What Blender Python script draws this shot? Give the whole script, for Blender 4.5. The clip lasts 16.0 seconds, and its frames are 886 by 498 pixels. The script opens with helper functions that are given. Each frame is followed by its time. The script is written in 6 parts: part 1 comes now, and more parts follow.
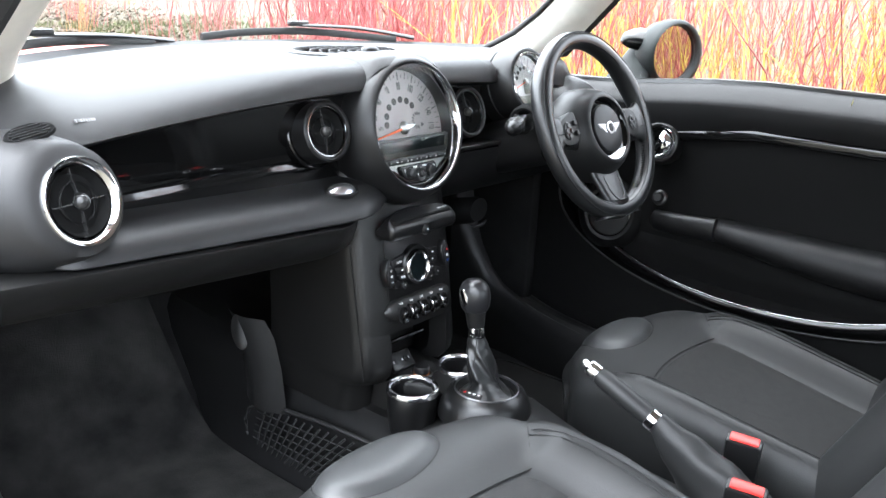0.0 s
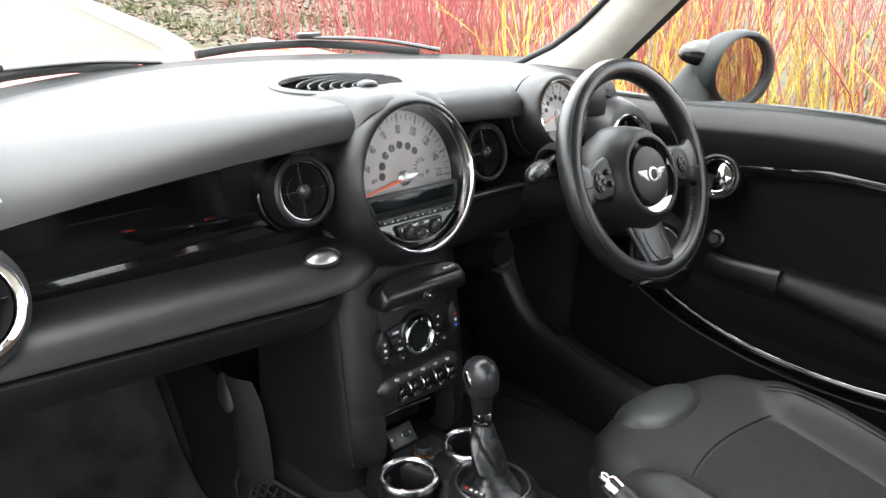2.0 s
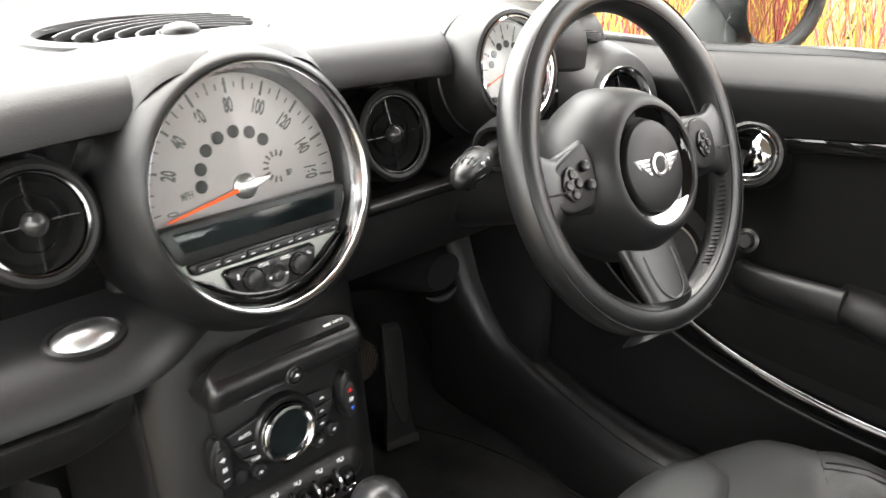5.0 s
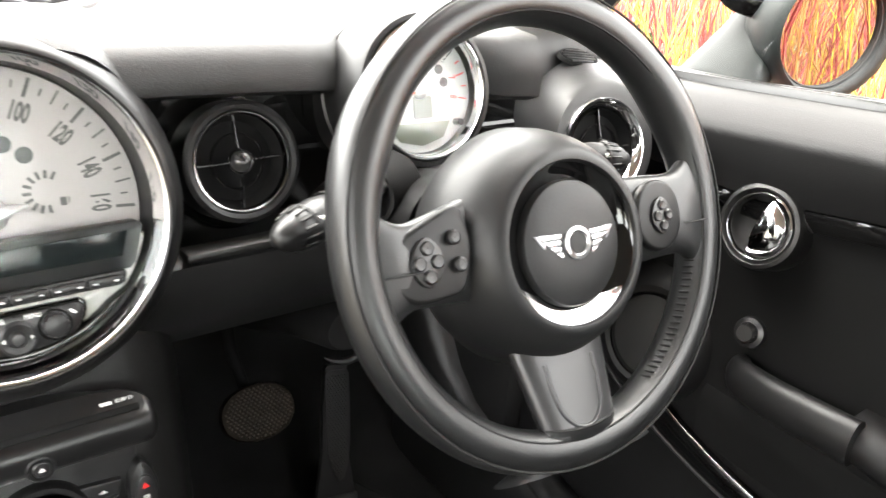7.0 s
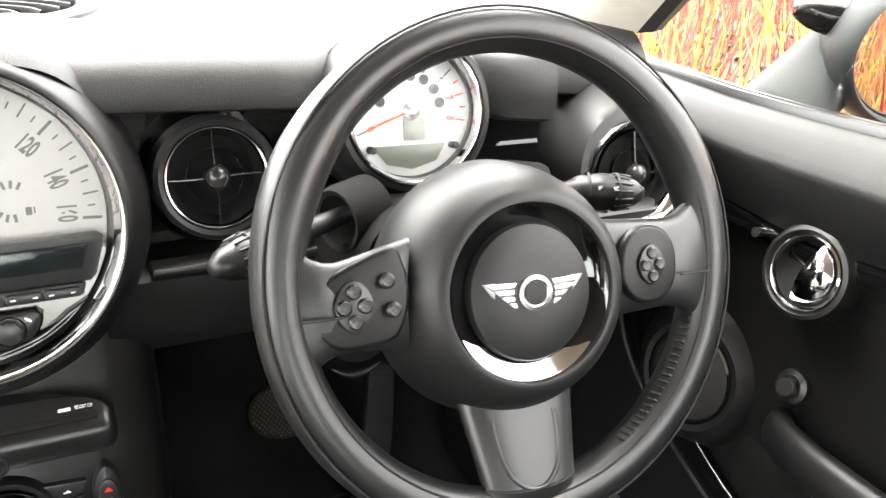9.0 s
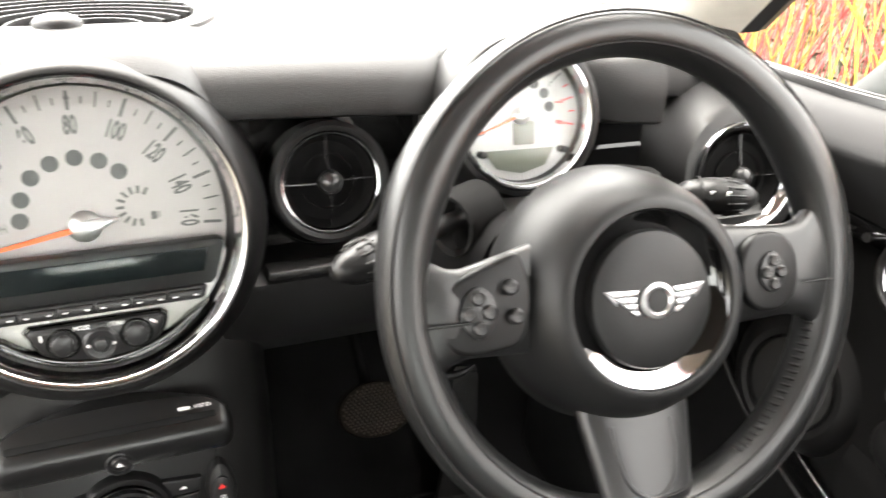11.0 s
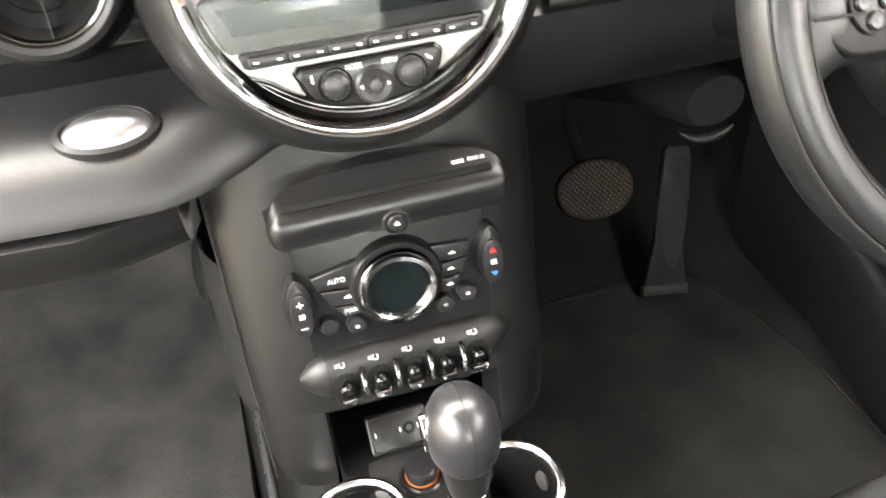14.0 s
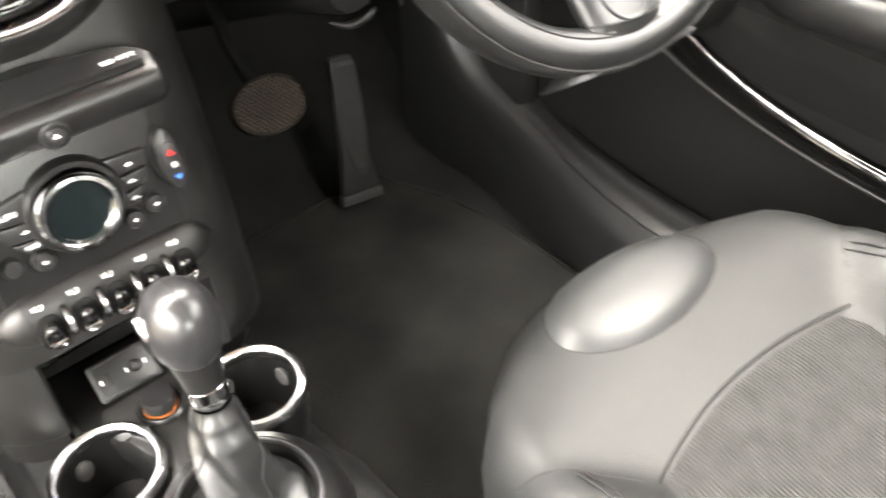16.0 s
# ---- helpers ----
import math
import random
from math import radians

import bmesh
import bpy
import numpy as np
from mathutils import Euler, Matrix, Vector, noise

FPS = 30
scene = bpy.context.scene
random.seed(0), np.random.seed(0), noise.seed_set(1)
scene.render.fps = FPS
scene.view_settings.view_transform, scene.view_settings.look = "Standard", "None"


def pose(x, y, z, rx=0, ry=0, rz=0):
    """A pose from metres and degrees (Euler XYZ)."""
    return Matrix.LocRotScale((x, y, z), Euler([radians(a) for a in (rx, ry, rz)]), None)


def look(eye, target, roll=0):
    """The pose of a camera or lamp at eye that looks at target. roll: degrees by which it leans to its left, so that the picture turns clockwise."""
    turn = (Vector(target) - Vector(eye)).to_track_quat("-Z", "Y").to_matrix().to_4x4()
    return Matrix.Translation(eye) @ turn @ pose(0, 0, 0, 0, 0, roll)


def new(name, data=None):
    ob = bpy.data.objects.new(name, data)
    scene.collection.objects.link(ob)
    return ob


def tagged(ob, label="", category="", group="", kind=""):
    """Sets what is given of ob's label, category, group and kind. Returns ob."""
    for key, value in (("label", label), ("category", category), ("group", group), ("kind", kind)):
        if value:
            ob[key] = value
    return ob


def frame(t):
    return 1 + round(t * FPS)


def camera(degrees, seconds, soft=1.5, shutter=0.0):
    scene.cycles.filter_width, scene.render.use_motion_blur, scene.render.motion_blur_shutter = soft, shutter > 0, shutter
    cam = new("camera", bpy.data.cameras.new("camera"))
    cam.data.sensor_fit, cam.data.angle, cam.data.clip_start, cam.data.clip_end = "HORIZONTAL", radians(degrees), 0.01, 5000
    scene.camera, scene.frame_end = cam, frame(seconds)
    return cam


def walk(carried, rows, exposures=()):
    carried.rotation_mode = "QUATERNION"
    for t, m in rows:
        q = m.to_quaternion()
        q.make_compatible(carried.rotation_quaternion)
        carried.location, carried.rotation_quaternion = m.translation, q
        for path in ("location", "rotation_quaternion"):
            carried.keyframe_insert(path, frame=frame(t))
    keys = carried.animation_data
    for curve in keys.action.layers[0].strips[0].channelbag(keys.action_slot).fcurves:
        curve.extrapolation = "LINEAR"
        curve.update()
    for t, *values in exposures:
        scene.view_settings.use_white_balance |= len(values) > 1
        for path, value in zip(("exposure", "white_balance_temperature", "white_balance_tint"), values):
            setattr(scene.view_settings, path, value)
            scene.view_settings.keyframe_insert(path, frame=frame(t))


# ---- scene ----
cam = camera(55.9, 16.0, shutter=0.5)
PATH = [
    (0, (-1.075, -0.98, 1.144), (0.4, 0.226, 0.535), 2.9),
    (0.5, (-1.013, -0.969, 1.208), (0.417, 0.254, 0.529), 3.5),
    (1, (-0.916, -0.947, 1.243), (0.443, 0.327, 0.515), 3.2),
    (1.5, (-0.86, -0.922, 1.244), (0.459, 0.393, 0.514), 2.8),
    (2, (-0.818, -0.888, 1.238), (0.521, 0.422, 0.538), 2.7),
    (2.5, (-0.768, -0.821, 1.234), (0.562, 0.493, 0.525), 2.7),
    (3, (-0.705, -0.795, 1.226), (0.641, 0.459, 0.44), 2.4),
    (3.2, (-0.68, -0.783, 1.216), (0.655, 0.466, 0.404), 1.8),
    (5.5, (-0.294, -0.594, 1.138), (0.995, 0.711, 0.342), 1.2),
    (6, (-0.215, -0.585, 1.127), (1.038, 0.76, 0.341), 1.2),
    (6.5, (-0.14, -0.585, 1.132), (1.057, 0.81, 0.342), 2.9),
    (7, (-0.081, -0.589, 1.133), (1.062, 0.832, 0.312), 5.2),
    (7.5, (-0.001, -0.59, 1.138), (1.148, 0.814, 0.295), 8.0),
    (8, (0.042, -0.602, 1.146), (1.091, 0.864, 0.278), 8.5),
    (8.2, (0.053, -0.612, 1.154), (1.032, 0.903, 0.289), 7.5),
    (10.5, (0.058, -0.615, 1.173), (0.832, 0.989, 0.263), 3.8),
    (11, (0.02, -0.595, 1.17), (0.739, 1.035, 0.26), 3.3),
    (11.5, (-0.033, -0.566, 1.153), (0.595, 1.093, 0.231), 2.4),
    (12, (-0.079, -0.535, 1.13), (0.43, 1.158, 0.195), 1.1),
    (12.5, (-0.096, -0.525, 1.128), (0.333, 1.196, 0.204), -0.0),
    (13, (-0.095, -0.518, 1.116), (0.288, 1.185, 0.138), -0.8),
    (13.5, (-0.092, -0.51, 1.088), (0.242, 1.062, -0.103), -2.0),
    (14, (-0.085, -0.515, 1.073), (0.303, 0.991, -0.184), -4.1),
    (14.5, (-0.076, -0.513, 1.053), (0.428, 0.938, -0.227), -4.1),
    (15, (-0.083, -0.51, 1.062), (0.5, 0.91, -0.219), -3.7),
    (15.5, (-0.092, -0.549, 1.048), (0.629, 0.766, -0.275), -3.4),
    (16, (-0.101, -0.577, 1.033), (0.846, 0.566, -0.307), -1.9),
]
walk(cam, [(t, look(eye, target, roll)) for t, eye, target, roll in PATH],
     exposures=[(0, 3.9, 5950, 9), (1.5, 3.65, 6200, 9), (3.0, 3.55, 6650, 9), (5.5, 4.5, 6850, 10), (8.0, 4.95, 6850, 10), (11.0, 4.65, 7000, 11), (12.5, 4.6, 7200, 12), (13.0, 4.5, 7200, 12), (13.5, 5.2, 7100, 11), (14.0, 5.8, 7100, 11), (14.5, 6.05, 7100, 11), (15, 6.15, 7100, 11), (16, 6.05, 7200, 11)])

# ---- world and light ----
world = bpy.data.worlds.new("overcast_sky")
scene.world = world
world.use_nodes = True
wn, wl = world.node_tree.nodes, world.node_tree.links
sky = wn.new("ShaderNodeTexSky")
sky.sky_type, sky.sun_disc = "NISHITA", False
sky.sun_elevation, sky.sun_rotation = radians(75), radians(-23)
sky.dust_density, sky.ozone_density = 1.5, 0.6
soften = wn.new("ShaderNodeHueSaturation")
soften.inputs["Saturation"].default_value = 0.12
wl.new(sky.outputs["Color"], soften.inputs["Color"])
wl.new(soften.outputs["Color"], wn["Background"].inputs["Color"])
wn["Background"].inputs["Strength"].default_value = 0.15
sun_data = bpy.data.lights.new("sun", "SUN")
sun_data.energy, sun_data.angle, sun_data.color = 1.0, radians(110), (1.0, 0.97, 0.93)
sun = new("sun", sun_data)
sun.matrix_basis = look((-0.6, 1.4, 5.7), (0, 0, 0))


# ---- materials ----
def material(name, colour, rough=0.5, metal=0.0, coat=0.0, vary=0.15, scale=30.0, grain=0.0, grain_scale=700.0, grain_kind="noise", ior=1.5, rough_vary=0.1, second=None):
    m = bpy.data.materials.new(name)
    m.use_nodes = True
    n, l = m.node_tree.nodes, m.node_tree.links
    b = n["Principled BSDF"]
    b.inputs["Metallic"].default_value = metal
    b.inputs["IOR"].default_value = ior
    b.inputs["Coat Weight"].default_value = coat
    b.inputs["Coat Roughness"].default_value = 0.03
    co = n.new("ShaderNodeTexCoord")
    if vary > 0:
        t = n.new("ShaderNodeTexNoise")
        t.inputs["Scale"].default_value, t.inputs["Detail"].default_value = scale, 6.0
        l.new(co.outputs["Object"], t.inputs["Vector"])
        r = n.new("ShaderNodeValToRGB")
        r.color_ramp.elements[0].position, r.color_ramp.elements[1].position = 0.3, 0.7
        r.color_ramp.elements[0].color = (*[c * (1 - vary) for c in colour], 1)
        r.color_ramp.elements[1].color = (*(second or [min(1, c * (1 + vary)) for c in colour]), 1)
        l.new(t.outputs["Fac"], r.inputs["Fac"])
        l.new(r.outputs["Color"], b.inputs["Base Color"])
        k = n.new("ShaderNodeMapRange")
        k.inputs["To Min"].default_value, k.inputs["To Max"].default_value = max(0.0, rough - rough_vary * rough), min(1.0, rough + rough_vary * rough)
        l.new(t.outputs["Fac"], k.inputs["Value"])
        l.new(k.outputs["Result"], b.inputs["Roughness"])
    else:
        b.inputs["Base Color"].default_value = (*colour, 1)
        b.inputs["Roughness"].default_value = rough
    if grain > 0:
        g = n.new("ShaderNodeTexVoronoi" if grain_kind == "leather" else "ShaderNodeTexWave" if grain_kind == "weave" else "ShaderNodeTexNoise")
        g.inputs["Scale"].default_value = grain_scale
        if grain_kind == "noise":
            g.inputs["Detail"].default_value = 4.0
        l.new(co.outputs["Object"], g.inputs["Vector"])
        p = n.new("ShaderNodeBump")
        p.inputs["Strength"].default_value, p.inputs["Distance"].default_value = grain, 0.001
        l.new(g.outputs["Distance" if grain_kind == "leather" else "Fac"], p.inputs["Height"])
        l.new(p.outputs["Normal"], b.inputs["Normal"])
    return m


def clear_glass(name, gloss=0.5, least=0.02):
    m = bpy.data.materials.new(name)
    m.use_nodes = True
    n, l = m.node_tree.nodes, m.node_tree.links
    n.remove(n["Principled BSDF"])
    a, g, x, f = n.new("ShaderNodeBsdfTransparent"), n.new("ShaderNodeBsdfGlossy"), n.new("ShaderNodeMixShader"), n.new("ShaderNodeLayerWeight")
    a.inputs["Color"].default_value = (0.93, 0.95, 0.94, 1)
    g.inputs["Roughness"].default_value, f.inputs["Blend"].default_value = 0.01, 0.2
    k = n.new("ShaderNodeMath")
    k.operation = "MULTIPLY_ADD"
    k.inputs[1].default_value, k.inputs[2].default_value = gloss, least
    l.new(f.outputs["Facing"], k.inputs[0])
    l.new(k.outputs["Value"], x.inputs["Fac"])
    l.new(a.outputs[0], x.inputs[1])
    l.new(g.outputs[0], x.inputs[2])
    l.new(x.outputs[0], n["Material Output"].inputs["Surface"])
    return m


SOFT = material("grained_soft_plastic", (0.0175, 0.0174, 0.0177), 0.46, ior=1.4, grain=0.22, grain_scale=950, grain_kind="leather", scale=8)
HARD = material("matt_black_plastic", (0.0055, 0.0055, 0.0057), 0.31, ior=1.5, grain=0.12, grain_scale=1200)
GREY = material("charcoal_plastic", (0.0056, 0.0055, 0.0054), 0.4, grain=0.3, grain_scale=900, scale=10, ior=1.5)
POD = material("anthracite_satin_plastic", (0.0068, 0.0068, 0.0070), 0.4, ior=1.42, grain=0.06, grain_scale=1500, scale=12)
SPOKE = material("satin_grey_spoke_plastic", (0.018, 0.018, 0.0185), 0.32, grain=0.04, grain_scale=1500, scale=12)
ROLL = material("soft_charcoal_roll", (0.0090, 0.0091, 0.0094), 0.41, ior=1.45, grain=0.2, grain_scale=900, scale=10)
KNOB = material("satin_grey_knob_plastic", (0.013, 0.013, 0.014), 0.31, grain=0.04, grain_scale=1500, scale=12)
DARK = material("deep_black_plastic", (0.013, 0.013, 0.013), 0.55, ior=1.36, scale=20)
# Near-black that puts the shade of wells, slots and openings into their colour.
VOID = material("unlit_cavity_black", (0.008, 0.008, 0.008), 0.9, ior=1.2, vary=0.2)
PIANO = material("piano_black_lacquer", (0.003, 0.003, 0.003), 0.05, coat=0.15, vary=0.3, scale=6)
CHROME = material("polished_chrome", (0.82, 0.82, 0.83), 0.08, metal=1.0, vary=0.03, scale=15)
RIMCHROME = material("soft_bright_chrome", (0.72, 0.72, 0.73), 0.2, metal=1.0, vary=0.04, scale=40)
DULLCHROME = material("dull_chrome", (0.30, 0.30, 0.31), 0.38, metal=1.0, vary=0.1)
DARKCHROME = material("dark_chrome", (0.28, 0.28, 0.285), 0.08, metal=1.0, vary=0.03)
SATIN = material("satin_chrome", (0.62, 0.62, 0.63), 0.32, metal=1.0, vary=0.05, scale=60)
FACE = material("silver_dial_paint", (0.318, 0.290, 0.292), 0.42, metal=0.25, vary=0.03, scale=50, grain=0.03, grain_scale=2500)
# Brighter than the dial silver: the panel's sky reflection is put into its colour.
PANELSILVER = material("sky_lit_silver_panel", (0.64, 0.63, 0.61), 0.40, metal=0.3, vary=0.03, scale=50)
WHITEFACE = material("pale_dial_paint", (0.52, 0.52, 0.52), 0.4, vary=0.02)
INK = material("black_print", (0.075, 0.075, 0.075), 0.6, vary=0)
GREYINK = material("dark_grey_lens", (0.016, 0.016, 0.017), 0.45, vary=0)
WHITEINK = material("white_print", (0.75, 0.75, 0.74), 0.5, vary=0)
GREYMARK = material("grey_print", (0.22, 0.22, 0.22), 0.5, vary=0)
ORANGE = material("orange_needle_paint", (0.85, 0.12, 0.02), 0.45, vary=0.05)
REDINK = material("red_print", (0.65, 0.02, 0.02), 0.4, vary=0)
BLUEINK = material("blue_print", (0.03, 0.15, 0.75), 0.4, vary=0)
LCD = material("dark_display_glass", (0.005, 0.0075, 0.008), 0.14, vary=0.2, scale=12, ior=1.42)
LCDGREY = material("grey_green_display", (0.17, 0.18, 0.15), 0.3, vary=0.1, scale=40)
BUTTON = material("button_rubber", (0.011, 0.011, 0.0115), 0.34, vary=0.1)
LEATHER = material("black_leather", (0.0130, 0.0134, 0.0135), 0.5, ior=1.42, grain=0.12, grain_scale=500, grain_kind="leather", scale=9, vary=0.2)
PADLEATHER = material("smooth_pad_leather", (0.028, 0.029, 0.0293), 0.42, grain=0.05, grain_scale=500, grain_kind="leather", scale=9, vary=0.15)
HUBPLASTIC = material("grained_hub_plastic", (0.0085, 0.0087, 0.0090), 0.44, ior=1.38, grain=0.05, grain_scale=650, grain_kind="leather", scale=14, vary=0.15)
RIMLEATHER = material("smooth_wheel_leather", (0.0065, 0.0068, 0.0070), 0.36, ior=1.55, grain=0.09, grain_scale=900, grain_kind="leather", scale=14, vary=0.2)
CLOTH = material("charcoal_woven_cloth", (0.025, 0.025, 0.0247), 0.9, ior=1.3, grain=1.0, grain_scale=80, grain_kind="weave", scale=60, vary=0.2)
THREAD = material("dark_thread", (0.0035, 0.0035, 0.0036), 0.8, vary=0.2, scale=400)
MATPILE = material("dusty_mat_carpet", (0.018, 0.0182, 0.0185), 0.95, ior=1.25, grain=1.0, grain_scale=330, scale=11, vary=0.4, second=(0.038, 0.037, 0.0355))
# Same dusty mat carpet, with the driver footwell's shade put into its colour.
MATDARK = material("dusty_shaded_mat_carpet", (0.0105, 0.0107, 0.0106), 0.95, ior=1.2, grain=1.0, grain_scale=330, scale=9, vary=0.35, second=(0.021, 0.021, 0.020))
DOORBLACK = material("black_door_cloth", (0.0042, 0.0042, 0.0042), 0.8, ior=1.2, grain=0.2, grain_scale=900, scale=12)
DOORPAD = material("grained_door_plastic", (0.0050, 0.0050, 0.0052), 0.5, ior=1.34, grain=0.2, grain_scale=900, grain_kind="leather", scale=8)
VANE = material("glossy_vane_plastic", (0.020, 0.020, 0.020), 0.25, vary=0.1)
BALL = material("grey_vent_ball", (0.022, 0.022, 0.022), 0.2, vary=0.1)
CARPET = material("charcoal_carpet", (0.0125, 0.0125, 0.0125), 0.95, ior=1.2, grain=0.9, grain_scale=900, scale=7, vary=0.45)
RUBBER = material("black_rubber", (0.016, 0.016, 0.016), 0.65, grain=0.1, grain_scale=600)
RED = material("red_plastic", (0.62, 0.03, 0.025), 0.35, vary=0.06)
HEADLINING = material("pale_grey_headlining", (0.40, 0.39, 0.36), 0.9, grain=0.25, grain_scale=900, vary=0.05, scale=40)
CREAM = material("cream_headlining", (0.74, 0.71, 0.63), 0.85, grain=0.25, grain_scale=900, vary=0.05, scale=40)
PAINT = material("red_car_paint", (0.50, 0.045, 0.014), 0.38, coat=0.05, vary=0.05, ior=1.3)
MIRRORBODY = material("graphite_mirror_plastic", (0.019, 0.022, 0.0225), 0.5, ior=1.3, grain=0.08, grain_scale=1200, coat=0.0, vary=0.1)
MIRROR = material("mirror_glass", (0.48, 0.47, 0.46), 0.01, metal=1.0, vary=0)
GLASS = clear_glass("clear_glass", 0.10)
SIDEGLASS = clear_glass("tinted_side_glass", 0.10)
SIDEGLASS.node_tree.nodes["Transparent BSDF"].inputs["Color"].default_value = (0.82, 0.83, 0.81, 1)
LENS = clear_glass("instrument_lens", 0.09, 0.010)
TACHLENS = clear_glass("curved_instrument_lens", 0.3, 0.015)
PLATE = material("matt_switch_plate", (0.0042, 0.0042, 0.0044), 0.42, ior=1.36, vary=0.1)
PADGREY = material("grey_grip_rubber", (0.045, 0.044, 0.043), 0.6, vary=0.1)
PEDAL = material("worn_pedal_rubber", (0.014, 0.010, 0.007), 0.7, ior=1.25, scale=60, vary=0.3)
PEDALSTUD = material("scuffed_stud_rubber", (0.046, 0.034, 0.024), 0.7, scale=60, vary=0.4)
LABEL = material("lighter_orange_ring", (0.26, 0.075, 0.015), 0.4, vary=0.1)
PAVE = material("pale_paving", (0.052, 0.045, 0.031), 0.9, grain=0.4, grain_scale=60, scale=2.5, vary=0.12)
KERB = material("white_kerb_stone", (0.46, 0.44, 0.38), 0.85, grain=0.3, grain_scale=90, scale=8, vary=0.1)
MULCH = material("leaf_litter_ground", (0.046, 0.036, 0.023), 0.95, grain=0.9, grain_scale=30, scale=3, vary=0.45, second=(0.070, 0.070, 0.028))
CHIP = material("dry_leaf", (0.085, 0.058, 0.038), 0.9, scale=25, vary=0.5)
STEMRED = material("red_dogwood_bark", (0.26, 0.055, 0.055), 0.55, scale=30, vary=0.35)
STEMYEL = material("yellow_dogwood_bark", (0.40, 0.32, 0.045), 0.55, scale=30, vary=0.3)
STEMORG = material("orange_dogwood_bark", (0.31, 0.16, 0.055), 0.55, scale=30, vary=0.3)
GRASS = material("winter_grass", (0.065, 0.075, 0.022), 0.9, scale=12, vary=0.5)


# ---- mesh helpers ----
def raw(verts, faces, sharp=38.0):
    bm = bmesh.new()
    vs = [bm.verts.new(v) for v in verts]
    for f in faces:
        try:
            bm.faces.new([vs[i] for i in f])
        except ValueError:
            pass
    bmesh.ops.recalc_face_normals(bm, faces=bm.faces)
    return shade(bm, sharp)


def shade(bm, sharp=38.0):
    limit = radians(sharp)
    for f in bm.faces:
        f.smooth = True
    for e in bm.edges:
        e.smooth = len(e.link_faces) != 2 or e.calc_face_angle(0) < limit
    return bm


def moved(bm, m):
    bm.transform(m)
    return bm


def box(cx, cy, cz, sx, sy, sz, bevel=0.002, segs=2, m=None):
    bm = bmesh.new()
    bmesh.ops.create_cube(bm, size=1.0, matrix=Matrix.Translation((cx, cy, cz)) @ Matrix.Diagonal((sx, sy, sz, 1)))
    if bevel > 0:
        bmesh.ops.bevel(bm, geom=bm.edges[:], offset=min(bevel, 0.49 * min(sx, sy, sz)), segments=segs, profile=0.5, affect="EDGES")
    shade(bm)
    return moved(bm, m) if m else bm


def lathe(profile, n=48, m=None, sharp=38.0, sx=1.0, sy=1.0, closed=False, lids=False):
    verts, faces, k = [], [], len(profile)
    for i in range(n):
        a = 2 * math.pi * i / n
        for r, z in profile:
            verts.append((r * math.cos(a) * sx, r * math.sin(a) * sy, z))
    for i in range(n):
        j = (i + 1) % n
        for p in range(k if closed else k - 1):
            q = (p + 1) % k
            faces.append((i * k + p, j * k + p, j * k + q, i * k + q))
    if lids:
        for p, first in ((0, True), (k - 1, False)):
            if profile[p][0] > 1e-6:
                ring = [i * k + p for i in range(n)]
                faces.append(ring[::-1] if first else ring)
    bm = raw(verts, faces, sharp)
    bmesh.ops.remove_doubles(bm, verts=bm.verts, dist=1e-6)
    shade(bm, sharp)
    return moved(bm, m) if m else bm


def loft(sections, around=False, caps=False, along=False, sharp=38.0):
    k, s = len(sections[0]), len(sections)
    verts = [p for sec in sections for p in sec]
    faces = []
    for i in range(s if along else s - 1):
        j = (i + 1) % s
        for p in range(k if around else k - 1):
            q = (p + 1) % k
            faces.append((i * k + p, i * k + q, j * k + q, j * k + p))
    if caps:
        faces += [tuple(range(k)), tuple((s - 1) * k + p for p in range(k))[::-1]]
    return raw(verts, faces, sharp)


def thick(bm, t):
    bmesh.ops.solidify(bm, geom=bm.faces[:], thickness=t)
    return shade(bm)


def smooth_path(points, per=6, closed=False):
    pts = [Vector(p) for p in points]
    n, out = len(pts), []
    for i in range(n if closed else n - 1):
        p0 = pts[i - 1] if (closed or i) else pts[0]
        p1, p2 = pts[i], pts[(i + 1) % n]
        p3 = pts[(i + 2) % n] if (closed or i + 2 < n) else pts[-1]
        for k in range(per):
            t = k / per
            out.append(0.5 * (2 * p1 + (p2 - p0) * t + (2 * p0 - 5 * p1 + 4 * p2 - p3) * t * t + (3 * p1 - p0 - 3 * p2 + p3) * t ** 3))
    return out if closed else out + [pts[-1]]


def tube(points, radius, n=10, closed=False, flat=1.0, up=(0, 0, 1), caps=True):
    pts = [Vector(p) for p in points]
    secs = []
    for i, p in enumerate(pts):
        a = pts[i - 1] if (closed or i) else pts[0]
        b = pts[(i + 1) % len(pts)] if (closed or i + 1 < len(pts)) else pts[-1]
        d = (b - a).normalized()
        s = d.cross(Vector(up))
        s = s.normalized() if s.length > 1e-4 else d.orthogonal().normalized()
        u = s.cross(d)
        r = radius(i / max(1, len(pts) - 1)) if callable(radius) else radius
        secs.append([p + s * (r * math.cos(2 * math.pi * k / n)) + u * (r * flat * math.sin(2 * math.pi * k / n)) for k in range(n)])
    return loft(secs, around=True, caps=caps and not closed, along=closed, sharp=60)


